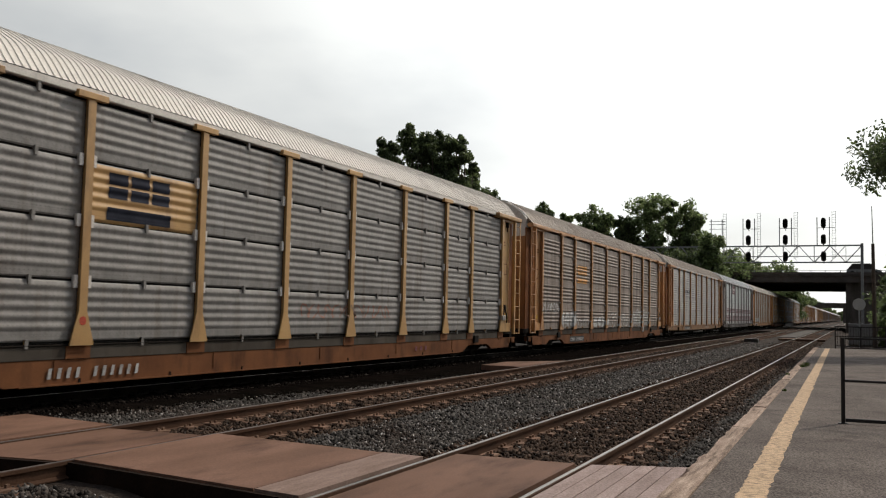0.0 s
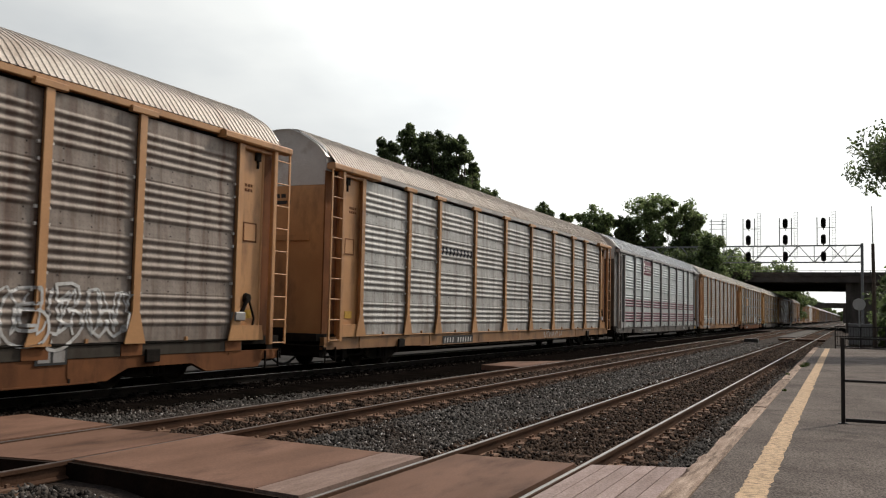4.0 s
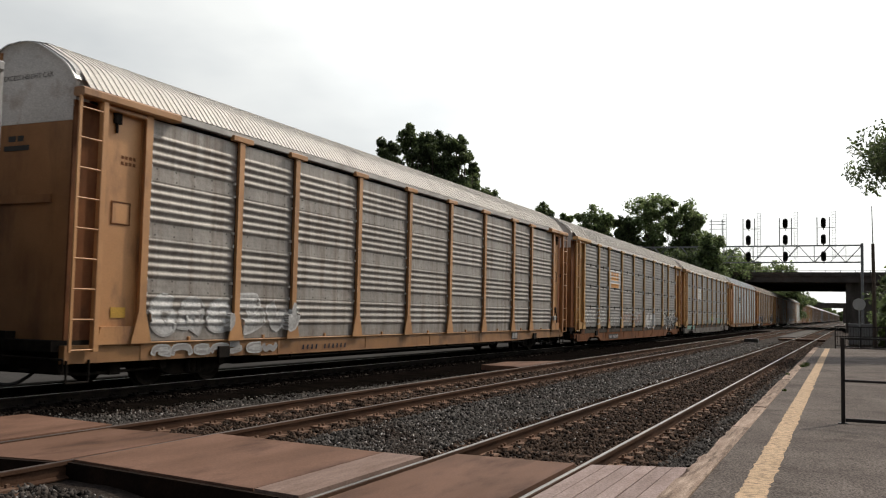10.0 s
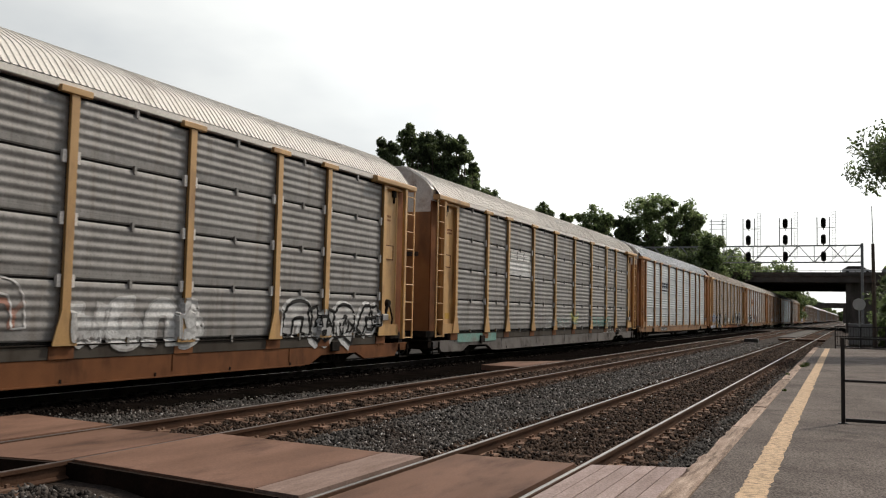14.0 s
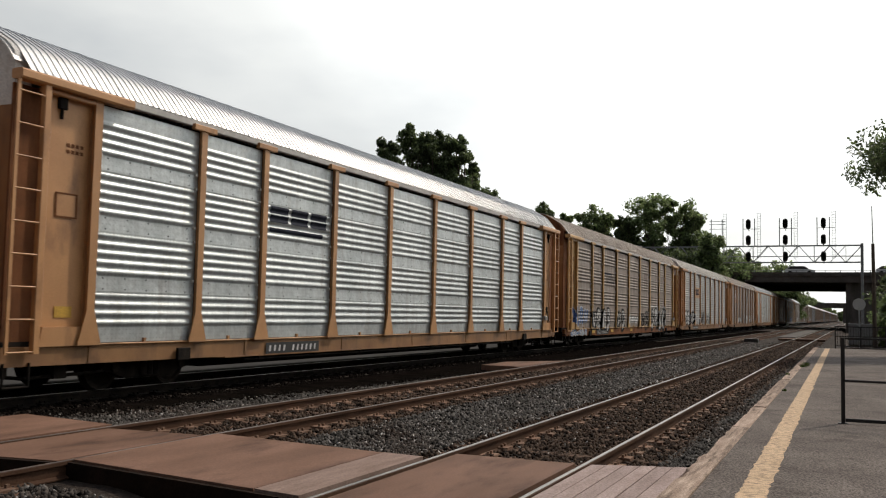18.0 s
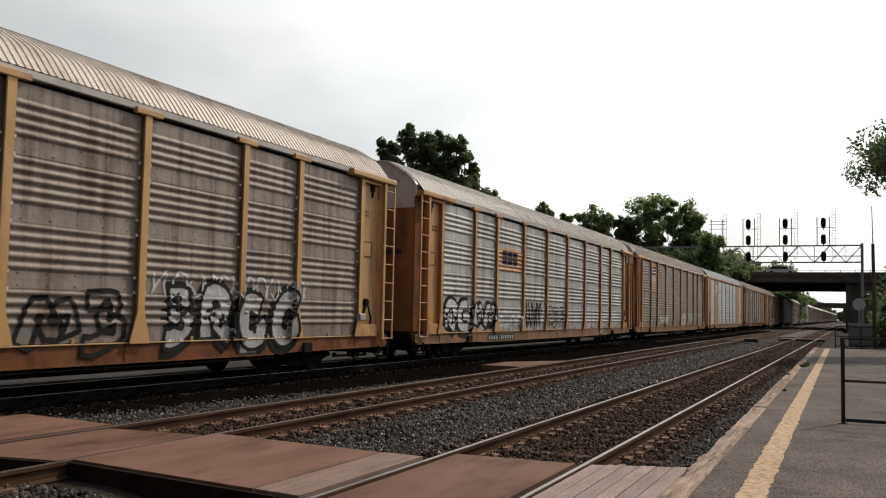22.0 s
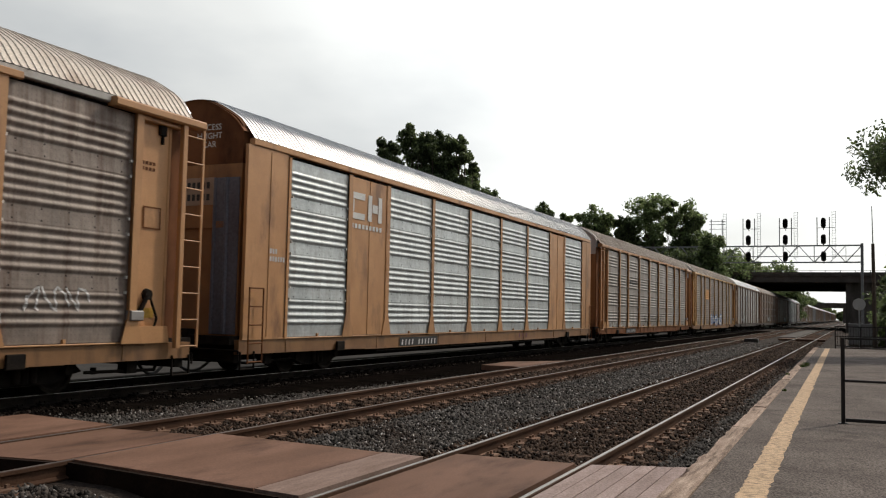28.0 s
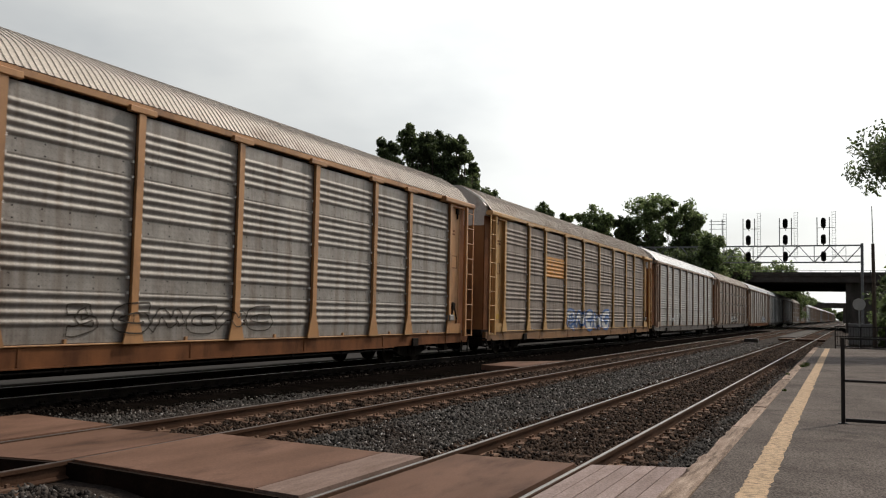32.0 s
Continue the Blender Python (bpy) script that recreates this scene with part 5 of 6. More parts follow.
def graffiti(car, ridge, seed, y0, y1, z0, z1, n, fill_mat, line_mat, width=0.045, label="sprayed graffiti", solid=True, shade=None, step=0.03):
    """A row of overlapping fat forms with outlines; no letters."""
    rng = random.Random(seed)
    w, h = (y1 - y0) / n, z1 - z0
    back, line, face = Shape(), Shape(), Shape()
    first = rng.randrange(len(FORMS))
    for i in range(n):
        fat = min(w, h) * (rng.uniform(0.32, 0.4) if solid else rng.uniform(0.24, 0.31))
        form = FORMS[(first + i * rng.choice((1, 2, 3))) % len(FORMS)]
        lean, tall, dip = rng.uniform(-0.08, 0.14), rng.uniform(0.86, 1.0), rng.uniform(0, 0.1)
        inner_w, inner_h = max(0.1, w * 1.08 - fat), max(0.1, h * tall - fat)
        pts = [(y0 + i * w + fat / 2 + inner_w * p + lean * q * h, z0 + fat / 2 + h * dip * (1 - q) + inner_h * q) for p, q in form]
        pts = rounded([(y + rng.uniform(-0.05, 0.05) * w, max(0.34 + fat / 2, z)) for y, z in pts])
        if shade:
            stroke(back, [(y - 0.05, z - 0.04) for y, z in pts], fat + 2 * width + 0.1, ridge, 0.004 + 0.0003 * i, 0.0004, step)
        if solid:
            stroke(face, pts, fat, ridge, 0.0095 + 0.0008 * i, 0.0005, step)
        sides = []
        for e in (-0.5, 0.5):
            side = []
            for j, (y, z) in enumerate(pts):
                a, b = pts[max(0, j - 1)], pts[min(len(pts) - 1, j + 1)]
                r = math.hypot(b[0] - a[0], b[1] - a[1]) or 1
                side.append((y - (b[1] - a[1]) / r * fat * e, z + (b[0] - a[0]) / r * fat * e))
            sides.append(side)
        stroke(line, sides[0] + sides[1][::-1] + sides[0][:1], width, ridge, 0.0145 + 0.0008 * i, 0.0004, step)
    for s, mat in ((back, shade), (line, line_mat), (face, fill_mat)):
        if s.v:
            paint(s, mat, car, label)


def scrawl(car, ridge, seed, y0, y1, z0, z1, mat, width=0.04):
    """Loose single-line scribbles."""
    rng = random.Random(seed)
    y, h = y0, z1 - z0
    while y < y1:
        pts, a = [], rng.uniform(0, 6)
        ww = rng.uniform(0.35, 0.6)
        for q in range(9):
            pts.append((y + ww * (q / 8 + 0.22 * math.sin(a + q * 1.3)), z0 + h * (0.5 + 0.48 * math.sin(a * 2 + q * 1.05))))
        paint(stroke(Shape(), pts, width, ridge, 0.011), mat, car, "sprayed scribble")
        y += ww * 1.15


def bars(car, y0, y1, z0, z1, groups, mat=None, plate=None, ridge=ridges_flat):
    """Stencilled numbers as plain slanted bars, with or without their dark plate."""
    if plate:
        part("number_plate", patch(Shape(), y0 - 0.08, y1 + 0.08, z0 - 0.03, z1 + 0.03, ridge, 0.006), plate, car)
    s = Shape()
    if ridge is ridges_flat:
        z0, z1 = z0 + 0.02, z1 - 0.03
    step = (y1 - y0) / (sum(groups) + len(groups) - 1)
    y = y0
    for g in groups:
        for _ in range(g):
            patch(s, y + 0.15 * step, y + 0.52 * step, z0, z1, ridge, 0.011, slant=0.2)
            y += step
        y += step
    part("marking", s, mat or M_SPRAY_W, car)


def build_car(spec):
    """A covered auto-carrying wagon. The side towards the platform is local +x."""
    car = thing("autorack_car", None, None, spec["label"], "rail car", "cars of the freight train")
    fm, sheet = spec["frame"], spec["sheet"]
    ridge = ridges_grouped if spec["kind"] != "B" else ridges_even
    flush = spec["kind"] == "C"
    SPECS_DONE.append(car)
    put("deck", DECK, M_UNDER, car)
    put("center_sill", CENTER_SILL, M_UNDER, car)
    low = spec.get("low", False)
    put("side_sill", SILL_LOW if low else SILL, spec.get("sill", M_SILL_TAN if fm in (M_TAN, M_YEL) else fm), car)
    # low cars: skirt and feet are darker than the rack above
    if low:
        put("rack_skirt", SKIRT, M_SKIRT, car, None, "dark grey-brown lower edge of the rack")
        for y in POSTS:
            put("skirt_foot", SKIRT_FOOT, M_RUSTY, car, (0, y, 0))
    put("sill_ledge", LEDGE, spec.get("ledge", fm), car)
    put("side_sill", FAR_SILL, spec.get("sill", M_SILL_TAN if fm in (M_TAN, M_YEL) else fm), car)
    put("top_rail", TOP_RAIL, spec.get("rail", fm), car)
    put("top_rail", FAR_RAIL, spec.get("rail", fm), car)
    put("far_side_wall", FAR_WALL, sheet, car)
    put("inner_liner", BACKING, M_GAP, car)
    put("air_pipe", PIPE, M_UNDER, car, (0, 0, -0.13 if low else 0.1))
    put("roof", ROOF if len(SPECS_DONE) < 16 else ROOF_FAR, spec["roof"], car)
    for i, w in enumerate(PANEL_WIDTHS):
        y = (POSTS[i] + POSTS[i + 1]) / 2
        if flush and i in (1, 7):
            put("side_panel", PANEL_MESHES[(w, ridges_flat)], fm, car, (SIDE, y, 0), "flat tan panel")
        else:
            put("side_panel", PANEL_MESHES[(w, ridge)], sheet, car, (SIDE - 0.03, y, 0))
            if len(SPECS_DONE) < 15:
                put("latch", BOTTOM_LUG, fm, car, (-0.02, y, 0))
    for i, y in enumerate(POSTS):
        p = put("post", POST_SLIM if flush and i in (0, 9) else POST, fm, car, (SIDE - (0.045 if flush else 0), y, 0))
        if not flush:
            put("post_cap", POST_CAP, fm, p)
            put("post_web", POST_WEB, fm, p)
    for e in (1, -1):
        m = None if e > 0 else MIRROR
        put("end_door", END_LOW, spec.get("end", fm), car, m)
        put("end_door_top", END_HIGH, spec["top"], car, m)
        put("roof_cap", ROOF_CAP, M_RUSTY if spec["top"] is M_RUSTY else M_ROOF, car, m)
        put("end_seam", END_SEAM, spec.get("end", fm), car, m)
        put("end_bar", END_BAR, M_BLACK if spec.get("bar") else spec.get("end", fm), car, m)
        if flush:
            put("end_bay_plate", FLUSH_BAY, fm, car, m)
            put("grab_ladder", GRAB, M_RUSTY, car, m)
        else:
            put("end_bay_plate", BAY, spec.get("bay", fm), car, m)
            put("bay_rib", BAY_RIB, fm, car, m)
            put("bay_recess", BAY_DARK, fm if fm is M_GREYP else M_RUSTY, car, m)
            put("bay_return", BAY_WALL, fm, car, m)
            put("door_latch", LATCH_BOX, M_UNDER, car, m)
            put("door_hinge", DOOR_HINGE, fm, car, m)
            put("bay_foot", BOOT, fm, car, m)
            put("door_beam", BEAM, fm, car, m)
            put("ladder", LADDER, spec.get("ladder", fm), car, m)
            put("placard", HATCH, spec.get("bay", fm), car, m)
            put("placard_frame", PLACARD_FRAME, M_UNDER if fm is M_GREYP else M_RUSTY, car, m)
            put("marking", BAY_MARK, M_RUSTY, car, m)
            put("marking", END_MARK, M_BLACK, car, m)
            put("yellow_plate", YPLATE, M_TAG_YELLOW, car, m)
        put("stirrup", STIRRUP, M_UNDER, car, m)
        put("coupler", COUPLER, M_UNDER, car, m)
        put("knuckle", KNUCKLE, M_UNDER, car, m)
        put("air_hose", HOSE, M_BLACK, car, m)
        put("cut_lever", CUT_LEVER, M_UNDER, car, m)
        put("brake_pipe", TRAINLINE, M_UNDER, car, m)
        put("jacking_pad", LIFT, M_UNDER, car, (0, e * 9.9, 0))
        put("end_sill", END_SILL, M_UNDER, car, m)
        truck = put("truck", BOLSTER, M_UNDER, car, (0, e * 10.4, 0))
        put("side_frame", FRAME_NEAR, M_UNDER, truck)
        put("side_frame", FRAME_FAR, M_UNDER, truck)
        put("spring_nest", SPRINGS, M_UNDER, truck)
        for d in (-0.88, 0.88):
            put("axle", AXLE, M_UNDER, truck, (0, d, 0))
            put("bearing_cap", CAP, M_WHEEL, truck, (0, d, 0))
            for sx, turn in ((0.79, 0), (-0.79, math.pi)):
                w = put("wheel", WHEEL, M_WHEEL, truck)
                w.matrix_parent_inverse = Matrix.Translation((sx, d, 0.42)) @ Matrix.Rotation(turn, 4, "Z")
                WHEELS.append(w)
    if not flush:
        put("hand_brake", BRAKE, M_GREYP if fm is not M_GREYP else M_UNDER, car, None, "pale hand brake housing" if fm is not M_GREYP else "")
        put("brake_linkage", BRAKE_ARM, M_UNDER, car)
    return car


TAN_LABEL = "auto-carrier rail car with corrugated silver side panels and tan posts"
SPECS = []


def spec(frame=M_TAN, sheet=M_DULL, roof=M_ROOF, top=M_WHITE, kind="A", label=TAN_LABEL, **more):
    SPECS.append(dict(frame=frame, sheet=sheet, roof=roof, top=top, kind=kind, label=label, **more))


spec(M_YEL, M_GREY, M_ROOF_PALE, M_RUSTY, "B", "auto-carrier rail car with grey corrugated panels and yellow posts", rail=M_ROOF_PALE, low=True)
spec(M_YEL, M_GREY, M_ROOF_PALE, M_WHITE, "B", "auto-carrier rail car with grey panels and a tan logo sheet", rail=M_ROOF_PALE, sill=M_RUSTY, ledge=M_UNDER, low=True)
spec(M_TAN, M_BROWN, M_ROOF_DULL, M_WHITE, "A", "brown-dusted auto-carrier rail car with graffiti along its lower side", end=M_END, sill=M_RUSTY, ledge=M_UNDER, low=True)
spec(M_TAN, M_DULL, M_ROOF_DULL, M_WHITE, "A", rail=M_EAVE)
spec(M_GREYP, M_SILVER, M_ROOF, M_WHITE, "A", "silver auto-carrier rail car with maroon stripes and grey posts", end=M_SKIRT, sill=M_SILL_GREY)
spec(M_TAN, M_MID, M_ROOF_PALE, M_WHITE, "A", "silver auto-carrier rail car with tan posts and pale graffiti", end=M_END, rail=M_EAVE)
spec(M_YEL, M_GREY, M_ROOF_PALE, M_WHITE, "B", "grey auto-carrier rail car with yellow posts and long graffiti", end=M_END, sill=M_RUSTY, ledge=M_UNDER, bar=True, rail=M_ROOF_PALE, low=True)
spec(M_YEL, M_GREY, M_ROOF_PALE, M_WHITE, "B", "grey auto-carrier rail car with yellow posts and faded graffiti", sill=M_SILL_GREY, ledge=M_UNDER, bar=True, end=M_END, low=True, rail=M_ROOF_PALE)
spec(M_TAN, M_SILVER, M_ROOF, M_WHITE, "A", "bright silver auto-carrier rail car with tan posts", end=M_END, rail=M_EAVE)
spec(M_YEL, M_BROWN, M_ROOF_DULL, M_RUSTY, "A", "brown auto-carrier rail car with blue graffiti at its end", end=M_END, rail=M_EAVE, sill=M_RUSTY)
spec(M_TAN, M_DULL, M_ROOF_PALE, M_WHITE, "A", "silver auto-carrier rail car with tan posts and black outlined graffiti", end=M_END, bar=True, rail=M_EAVE)
spec(M_TAN, M_BROWN, M_ROOF_DULL, M_WHITE, "A", "brown-dusted auto-carrier rail car with white graffiti", end=M_END, rail=M_EAVE)
spec(M_TAN, M_SILVER, M_ROOF, M_RUSTY, "C", "tan auto-carrier rail car with flat tan and bright silver panels", end=M_END)
spec(M_TAN, M_MID, M_ROOF_DULL, M_WHITE, "A", "silver-grey auto-carrier rail car with orange-tan posts", end=M_END, sill=M_RUSTY)
spec(M_YEL, M_BROWN, M_ROOF_DULL, M_WHITE, "A", "brown-dusted auto-carrier rail car with blue graffiti", end=M_END)
# distant cars: most posts get the tan paled to stand in for haze
for k in range(22):
    if k % 4 == 0:
        spec(M_PALE_TAN, M_DULL, M_ROOF, M_WHITE, "A", end=M_RUSTY, sill=M_SILL_GREY)
    elif k % 4 == 1:
        spec(M_PALE_TAN, M_BROWN, M_ROOF_DULL, M_WHITE, "B", "brown-dusted auto-carrier rail car with tan posts paled for haze", end=M_RUSTY, sill=M_SILL_GREY)
    elif k % 4 == 2:
        spec(M_PALE_TAN, M_DULL, M_ROOF, M_RUSTY, "A", "grey auto-carrier rail car with tan posts paled for haze", end=M_RUSTY, sill=M_RUSTY)
    else:
        spec(M_GREYP, M_SILVER, M_ROOF, M_WHITE, "A", "bright auto-carrier rail car with grey posts", end=M_RUSTY, sill=M_SILL_GREY)

CARS = [build_car(s) for s in SPECS]
# slack in the couplings lets the cars stand a little off an even pitch
SLACK = [0, 0, -0.28, -0.05, 0.28, 0.19, 0.1, 0.1, 0.06, -0.06, 0.05, 0, -0.15, -0.36, -0.38]
CAR_Y = [-10.845 + CAR_PITCH * k + (SLACK[k] if k < len(SLACK) else -0.38) for k in range(len(CARS))]


def logo_block(car, mat, y0, y1, z0, z1, ridge, under=True):
    """A road's emblem as plain blocks over a bar."""
    w = (y1 - y0) / 3
    t = (z1 - z0) * 0.45
    for i in range(3):
        a, b = y0 + i * w + 0.04 * w, y0 + (i + 1) * w - 0.1 * w
        for low, high in ((z1 - t, z1), (z0, z0 + t)):
            part("emblem_block", patch(Shape(), a, b, low, high, ridge, 0.012), mat, car, "plain emblem block")
    if under:
        part("emblem_bar", patch(Shape(), y0, y1, z0 - 0.38, z0 - 0.16, ridge, 0.012), mat, car)


def sheet_patch(car, mat, y0, y1, z0, z1, ridge, label, off=0.004):
    part("painted_sheet", patch(Shape(), y0, y1, z0, z1, ridge, off), mat, car, label)


def decorate():
    A, B = ridges_grouped, ridges_even
    c = CARS[1]
    sheet_patch(c, M_YEL, -7.38, -4.62, 2.92, 3.90, B, "tan painted sheet")
    logo_block(c, M_NAVY, -6.95, -5.35, 3.36, 3.80, B)
    bars(c, -8.1, -5.97, 0.30, 0.52, (4, 6), M_SPRAY_G)
    bars(c, 5.2, 6.2, 0.35, 0.52, (3,), M_MAROON)
    scrawl(c, B, 11, -0.8, 3.2, 1.3, 1.65, M_SPRAY_R)
    c = CARS[2]
    logo_block(c, M_ORANGE, -6.9, -5.2, 3.36, 3.8, A)
    graffiti(c, A, 21, -9.7, -7.4, 0.9, 1.72, 3, M_SPRAY_W, M_SPRAY_G)
    scrawl(c, A, 22, -12.3, -9.9, 1.6, 2.0, M_SPRAY_W, 0.06)
    scrawl(c, A, 28, -7.2, -5.2, 0.95, 1.3, M_SPRAY_W)
    graffiti(c, A, 26, -4.0, -0.8, 0.9, 1.42, 4, M_SPRAY_W, M_SPRAY_G, 0.03)
    graffiti(c, A, 23, 4.8, 9.2, 0.7, 1.95, 5, M_SPRAY_G, M_SPRAY_W, 0.055, solid=False)
    scrawl(c, A, 29, 5.0, 9.0, 1.0, 1.8, M_SPRAY_W, 0.04)
    graffiti(c, A, 24, -0.5, 4.4, 0.8, 1.65, 6, M_SPRAY_G, M_SPRAY_W, 0.04, solid=False)
    bars(c, -8.0, -5.8, 0.30, 0.49, (4, 6), None, M_BLACK)
    c = CARS[3]
    bars(c, -7.2, -4.6, 3.3, 3.55, (9,), M_NAVY, None, A)
    bars(c, -6.9, -4.6, 0.54, 0.74, (4, 6), None, M_BLACK)
    scrawl(c, A, 31, 3.2, 5.6, 0.55, 0.8, M_SPRAY_G)
    c = CARS[4]
    sheet_patch(c, M_MAROON, -7.38, -4.58, 4.02, 4.91, A, "maroon painted sign sheet")
    s = Shape()
    patch(s, -7.1, -6.6, 4.52, 4.78, A, 0.012)
    patch(s, -7.05, -6.7, 4.25, 4.45, A, 0.012)
    for i in range(8):
        patch(s, -6.4 + i * 0.21, -6.25 + i * 0.21, 4.38, 4.62, A, 0.012)
    patch(s, -6.0, -4.85, 4.2, 4.26, A, 0.012)
    part("emblem", s, M_MARK, c, "pale block emblem on the maroon sheet")
    for i, w in enumerate(PANEL_WIDTHS):
        s = Shape()
        for b in BEADS[:4] + BEADS[4:7]:
            patch(s, POSTS[i] + 0.08, POSTS[i + 1] - 0.08, b - 0.05, b + 0.055, A, 0.004)
        part("stripe", s, M_MAROON, c, "maroon painted beads")
    bars(c, -7.0, -4.7, 0.55, 0.72, (4, 6), None, M_BLACK)
    sheet_patch(c, M_TAG_YELLOW, 12.6, 13.1, 0.58, 0.74, ridges_flat, "small yellow plate", 0.008)
    c = CARS[5]
    graffiti(c, A, 51, -12.1, -9.7, 0.92, 1.8, 3, M_SPRAY_W, M_SPRAY_G)
    graffiti(c, A, 52, -9.5, -7.2, 0.92, 1.85, 2, M_SPRAY_G, M_SPRAY_W)
    graffiti(c, ridges_flat, 53, -12.0, -8.0, 0.56, 0.82, 7, M_GREYP, M_SPRAY_G, 0.03)
    bars(c, -7.0, -4.9, 0.56, 0.72, (4, 6), M_NAVY)
    c = CARS[6]
    sheet_patch(c, M_SPRAY_W, -7.35, -4.6, 2.94, 3.90, B, "pale painted sheet")
    logo_block(c, M_ORANGE, -6.8, -5.1, 3.36, 3.8, B)
    graffiti(c, B, 61, -12.0, -8.1, 0.95, 1.95, 4, M_SPRAY_G, M_SPRAY_W, solid=False)
    scrawl(c, B, 62, -7.3, -4.6, 1.0, 1.5, M_SPRAY_W)
    graffiti(c, B, 63, -4.2, 0.6, 0.95, 1.95, 5, M_SPRAY_R, M_SPRAY_W, 0.035, solid=False)
    scrawl(c, B, 64, -4.2, 0.6, 1.1, 1.6, M_SPRAY_R, 0.09)
    graffiti(c, B, 65, 1.4, 5.0, 0.6, 1.8, 4, M_SPRAY_W, M_SPRAY_G, 0.05)
    graffiti(c, B, 66, 7.6, 12.1, 0.6, 1.85, 4, M_SPRAY_G, M_SPRAY_K, 0.085, shade=M_SPRAY_W)
    bars(c, -7.2, -5.3, 0.30, 0.49, (4, 6), None, M_BLACK)
    c = CARS[7]
    sheet_patch(c, M_SPRAY_W, -7.2, -4.7, 2.95, 3.5, B, "pale painted sheet")
    logo_block(c, M_MARK, -7.1, -4.8, 3.55, 3.85, B, False)
    graffiti(c, B, 71, 4.8, 8.4, 0.92, 1.45, 5, M_SPRAY_T, M_SPRAY_T, 0.05, solid=False)
    graffiti(c, B, 72, -4.2, 4.2, 0.92, 1.55, 6, M_SPRAY_Y, M_SPRAY_G, 0.04, solid=False)
    scrawl(c, B, 73, -1.3, 0.6, 1.0, 1.35, M_SPRAY_T, 0.06)
    graffiti(c, B, 75, 0.9, 2.3, 0.92, 1.8, 1, M_SPRAY_Y, M_SPRAY_T, 0.05)
    sheet_patch(c, M_SPRAY_T, -12.0, -8.5, 0.54, 0.82, ridges_flat, "teal sprayed sill", 0.006)
    scrawl(c, B, 74, 7.0, 11.2, 0.6, 0.78, M_SPRAY_G, 0.03)
    c = CARS[8]
    logo_block(c, M_NAVY, -7.2, -4.75, 3.42, 3.78, A, False)
    sheet_patch(c, M_NAVY, -7.2, -5.0, 3.2, 3.3, A, "dark painted streak", 0.012)
    bars(c, -7.1, -5.1, 0.56, 0.74, (4, 6), None, M_BLACK)
    c = CARS[9]
    sheet_patch(c, M_NAVY, -7.3, -5.4, 3.62, 3.69, A, "dark painted line", 0.012)
    bars(c, -6.6, -4.9, 3.4, 3.52, (7,), M_NAVY, None, A)
    bars(c, -6.6, -4.9, 3.2, 3.32, (8,), M_NAVY, None, A)
    graffiti(c, A, 91, -13.15, -10.3, 0.92, 1.95, 4, M_SPRAY_B, M_SPRAY_W, 0.04)
    graffiti(c, ridges_flat, 90, -13.2, -10.4, 0.5, 0.84, 6, M_SPRAY_B, M_SPRAY_W, 0.035)
    scrawl(c, A, 98, -13.1, -12.5, 2.4, 4.4, M_RUSTY, 0.03)
    graffiti(c, A, 92, -9.7, -5.7, 0.6, 1.95, 4, M_SPRAY_G, M_SPRAY_K, 0.06, shade=M_SPRAY_K)
    graffiti(c, A, 93, -4.5, -2.3, 0.6, 1.95, 2, M_SPRAY_G, M_SPRAY_K, 0.07, shade=M_SPRAY_K)
    graffiti(c, A, 94, -1.7, 0.9, 0.92, 1.6, 3, M_SPRAY_W, M_SPRAY_G)
    graffiti(c, A, 95, 1.7, 4.2, 0.56, 1.85, 2, M_SPRAY_K, M_SPRAY_K, 0.09, solid=False)
    graffiti(c, A, 96, 4.9, 9.4, 0.56, 2.1, 4, M_SPRAY_G, M_SPRAY_K, 0.08, shade=M_SPRAY_K)
    scrawl(c, A, 97, 4.6, 9.5, 1.7, 2.2, M_SPRAY_W, 0.05)
    bars(c, -8.4, -6.2, 0.56, 0.74, (4, 6), None, M_BLACK)
    for y in (-9.4, -5.6, -1.0):
        sheet_patch(c, M_TAG_YELLOW, y, y + 0.55, 0.62, 0.76, ridges_flat, "yellow reflector", 0.008)
    c = CARS[10]
    sheet_patch(c, M_TAN, -7.38, -4.6, 3.06, 3.92, A, "tan painted sheet")
    logo_block(c, M_NAVY, -6.85, -5.15, 3.3, 3.8, A, False)
    graffiti(c, A, 101, -12.1, -7.5, 0.72, 2.1, 4, M_SPRAY_W, M_SPRAY_K, 0.07, shade=M_SPRAY_K)
    graffiti(c, A, 102, -7.2, -4.7, 0.92, 1.6, 4, M_SPRAY_W, M_SPRAY_G)
    scrawl(c, A, 103, -4.2, -2.2, 0.95, 2.0, M_SPRAY_K, 0.1)
    graffiti(c, A, 104, -1.6, 1.3, 0.92, 1.95, 3, M_SPRAY_G, M_SPRAY_K, solid=False)
    bars(c, -8.1, -5.5, 0.56, 0.74, (4, 6), None, M_BLACK)
    for i in range(3):
        sheet_patch(c, M_SPRAY_R, 5.5 + i * 0.55, 5.95 + i * 0.55, 0.5, 0.8, ridges_flat, "faded red block mark", 0.007)
    c = CARS[11]
    sheet_patch(c, M_TAN, -9.35, -7.6, 3.1, 4.9, A, "tan painted sheet")
    sheet_patch(c, M_NAVY, -9.02, -7.98, 4.16, 4.66, A, "dark blue block of the shield emblem", 0.009)
    for i in range(2):
        sheet_patch(c, M_MARK, -8.9, -8.1, 4.46 - 0.18 * i, 4.55 - 0.18 * i, A, "white band", 0.013)
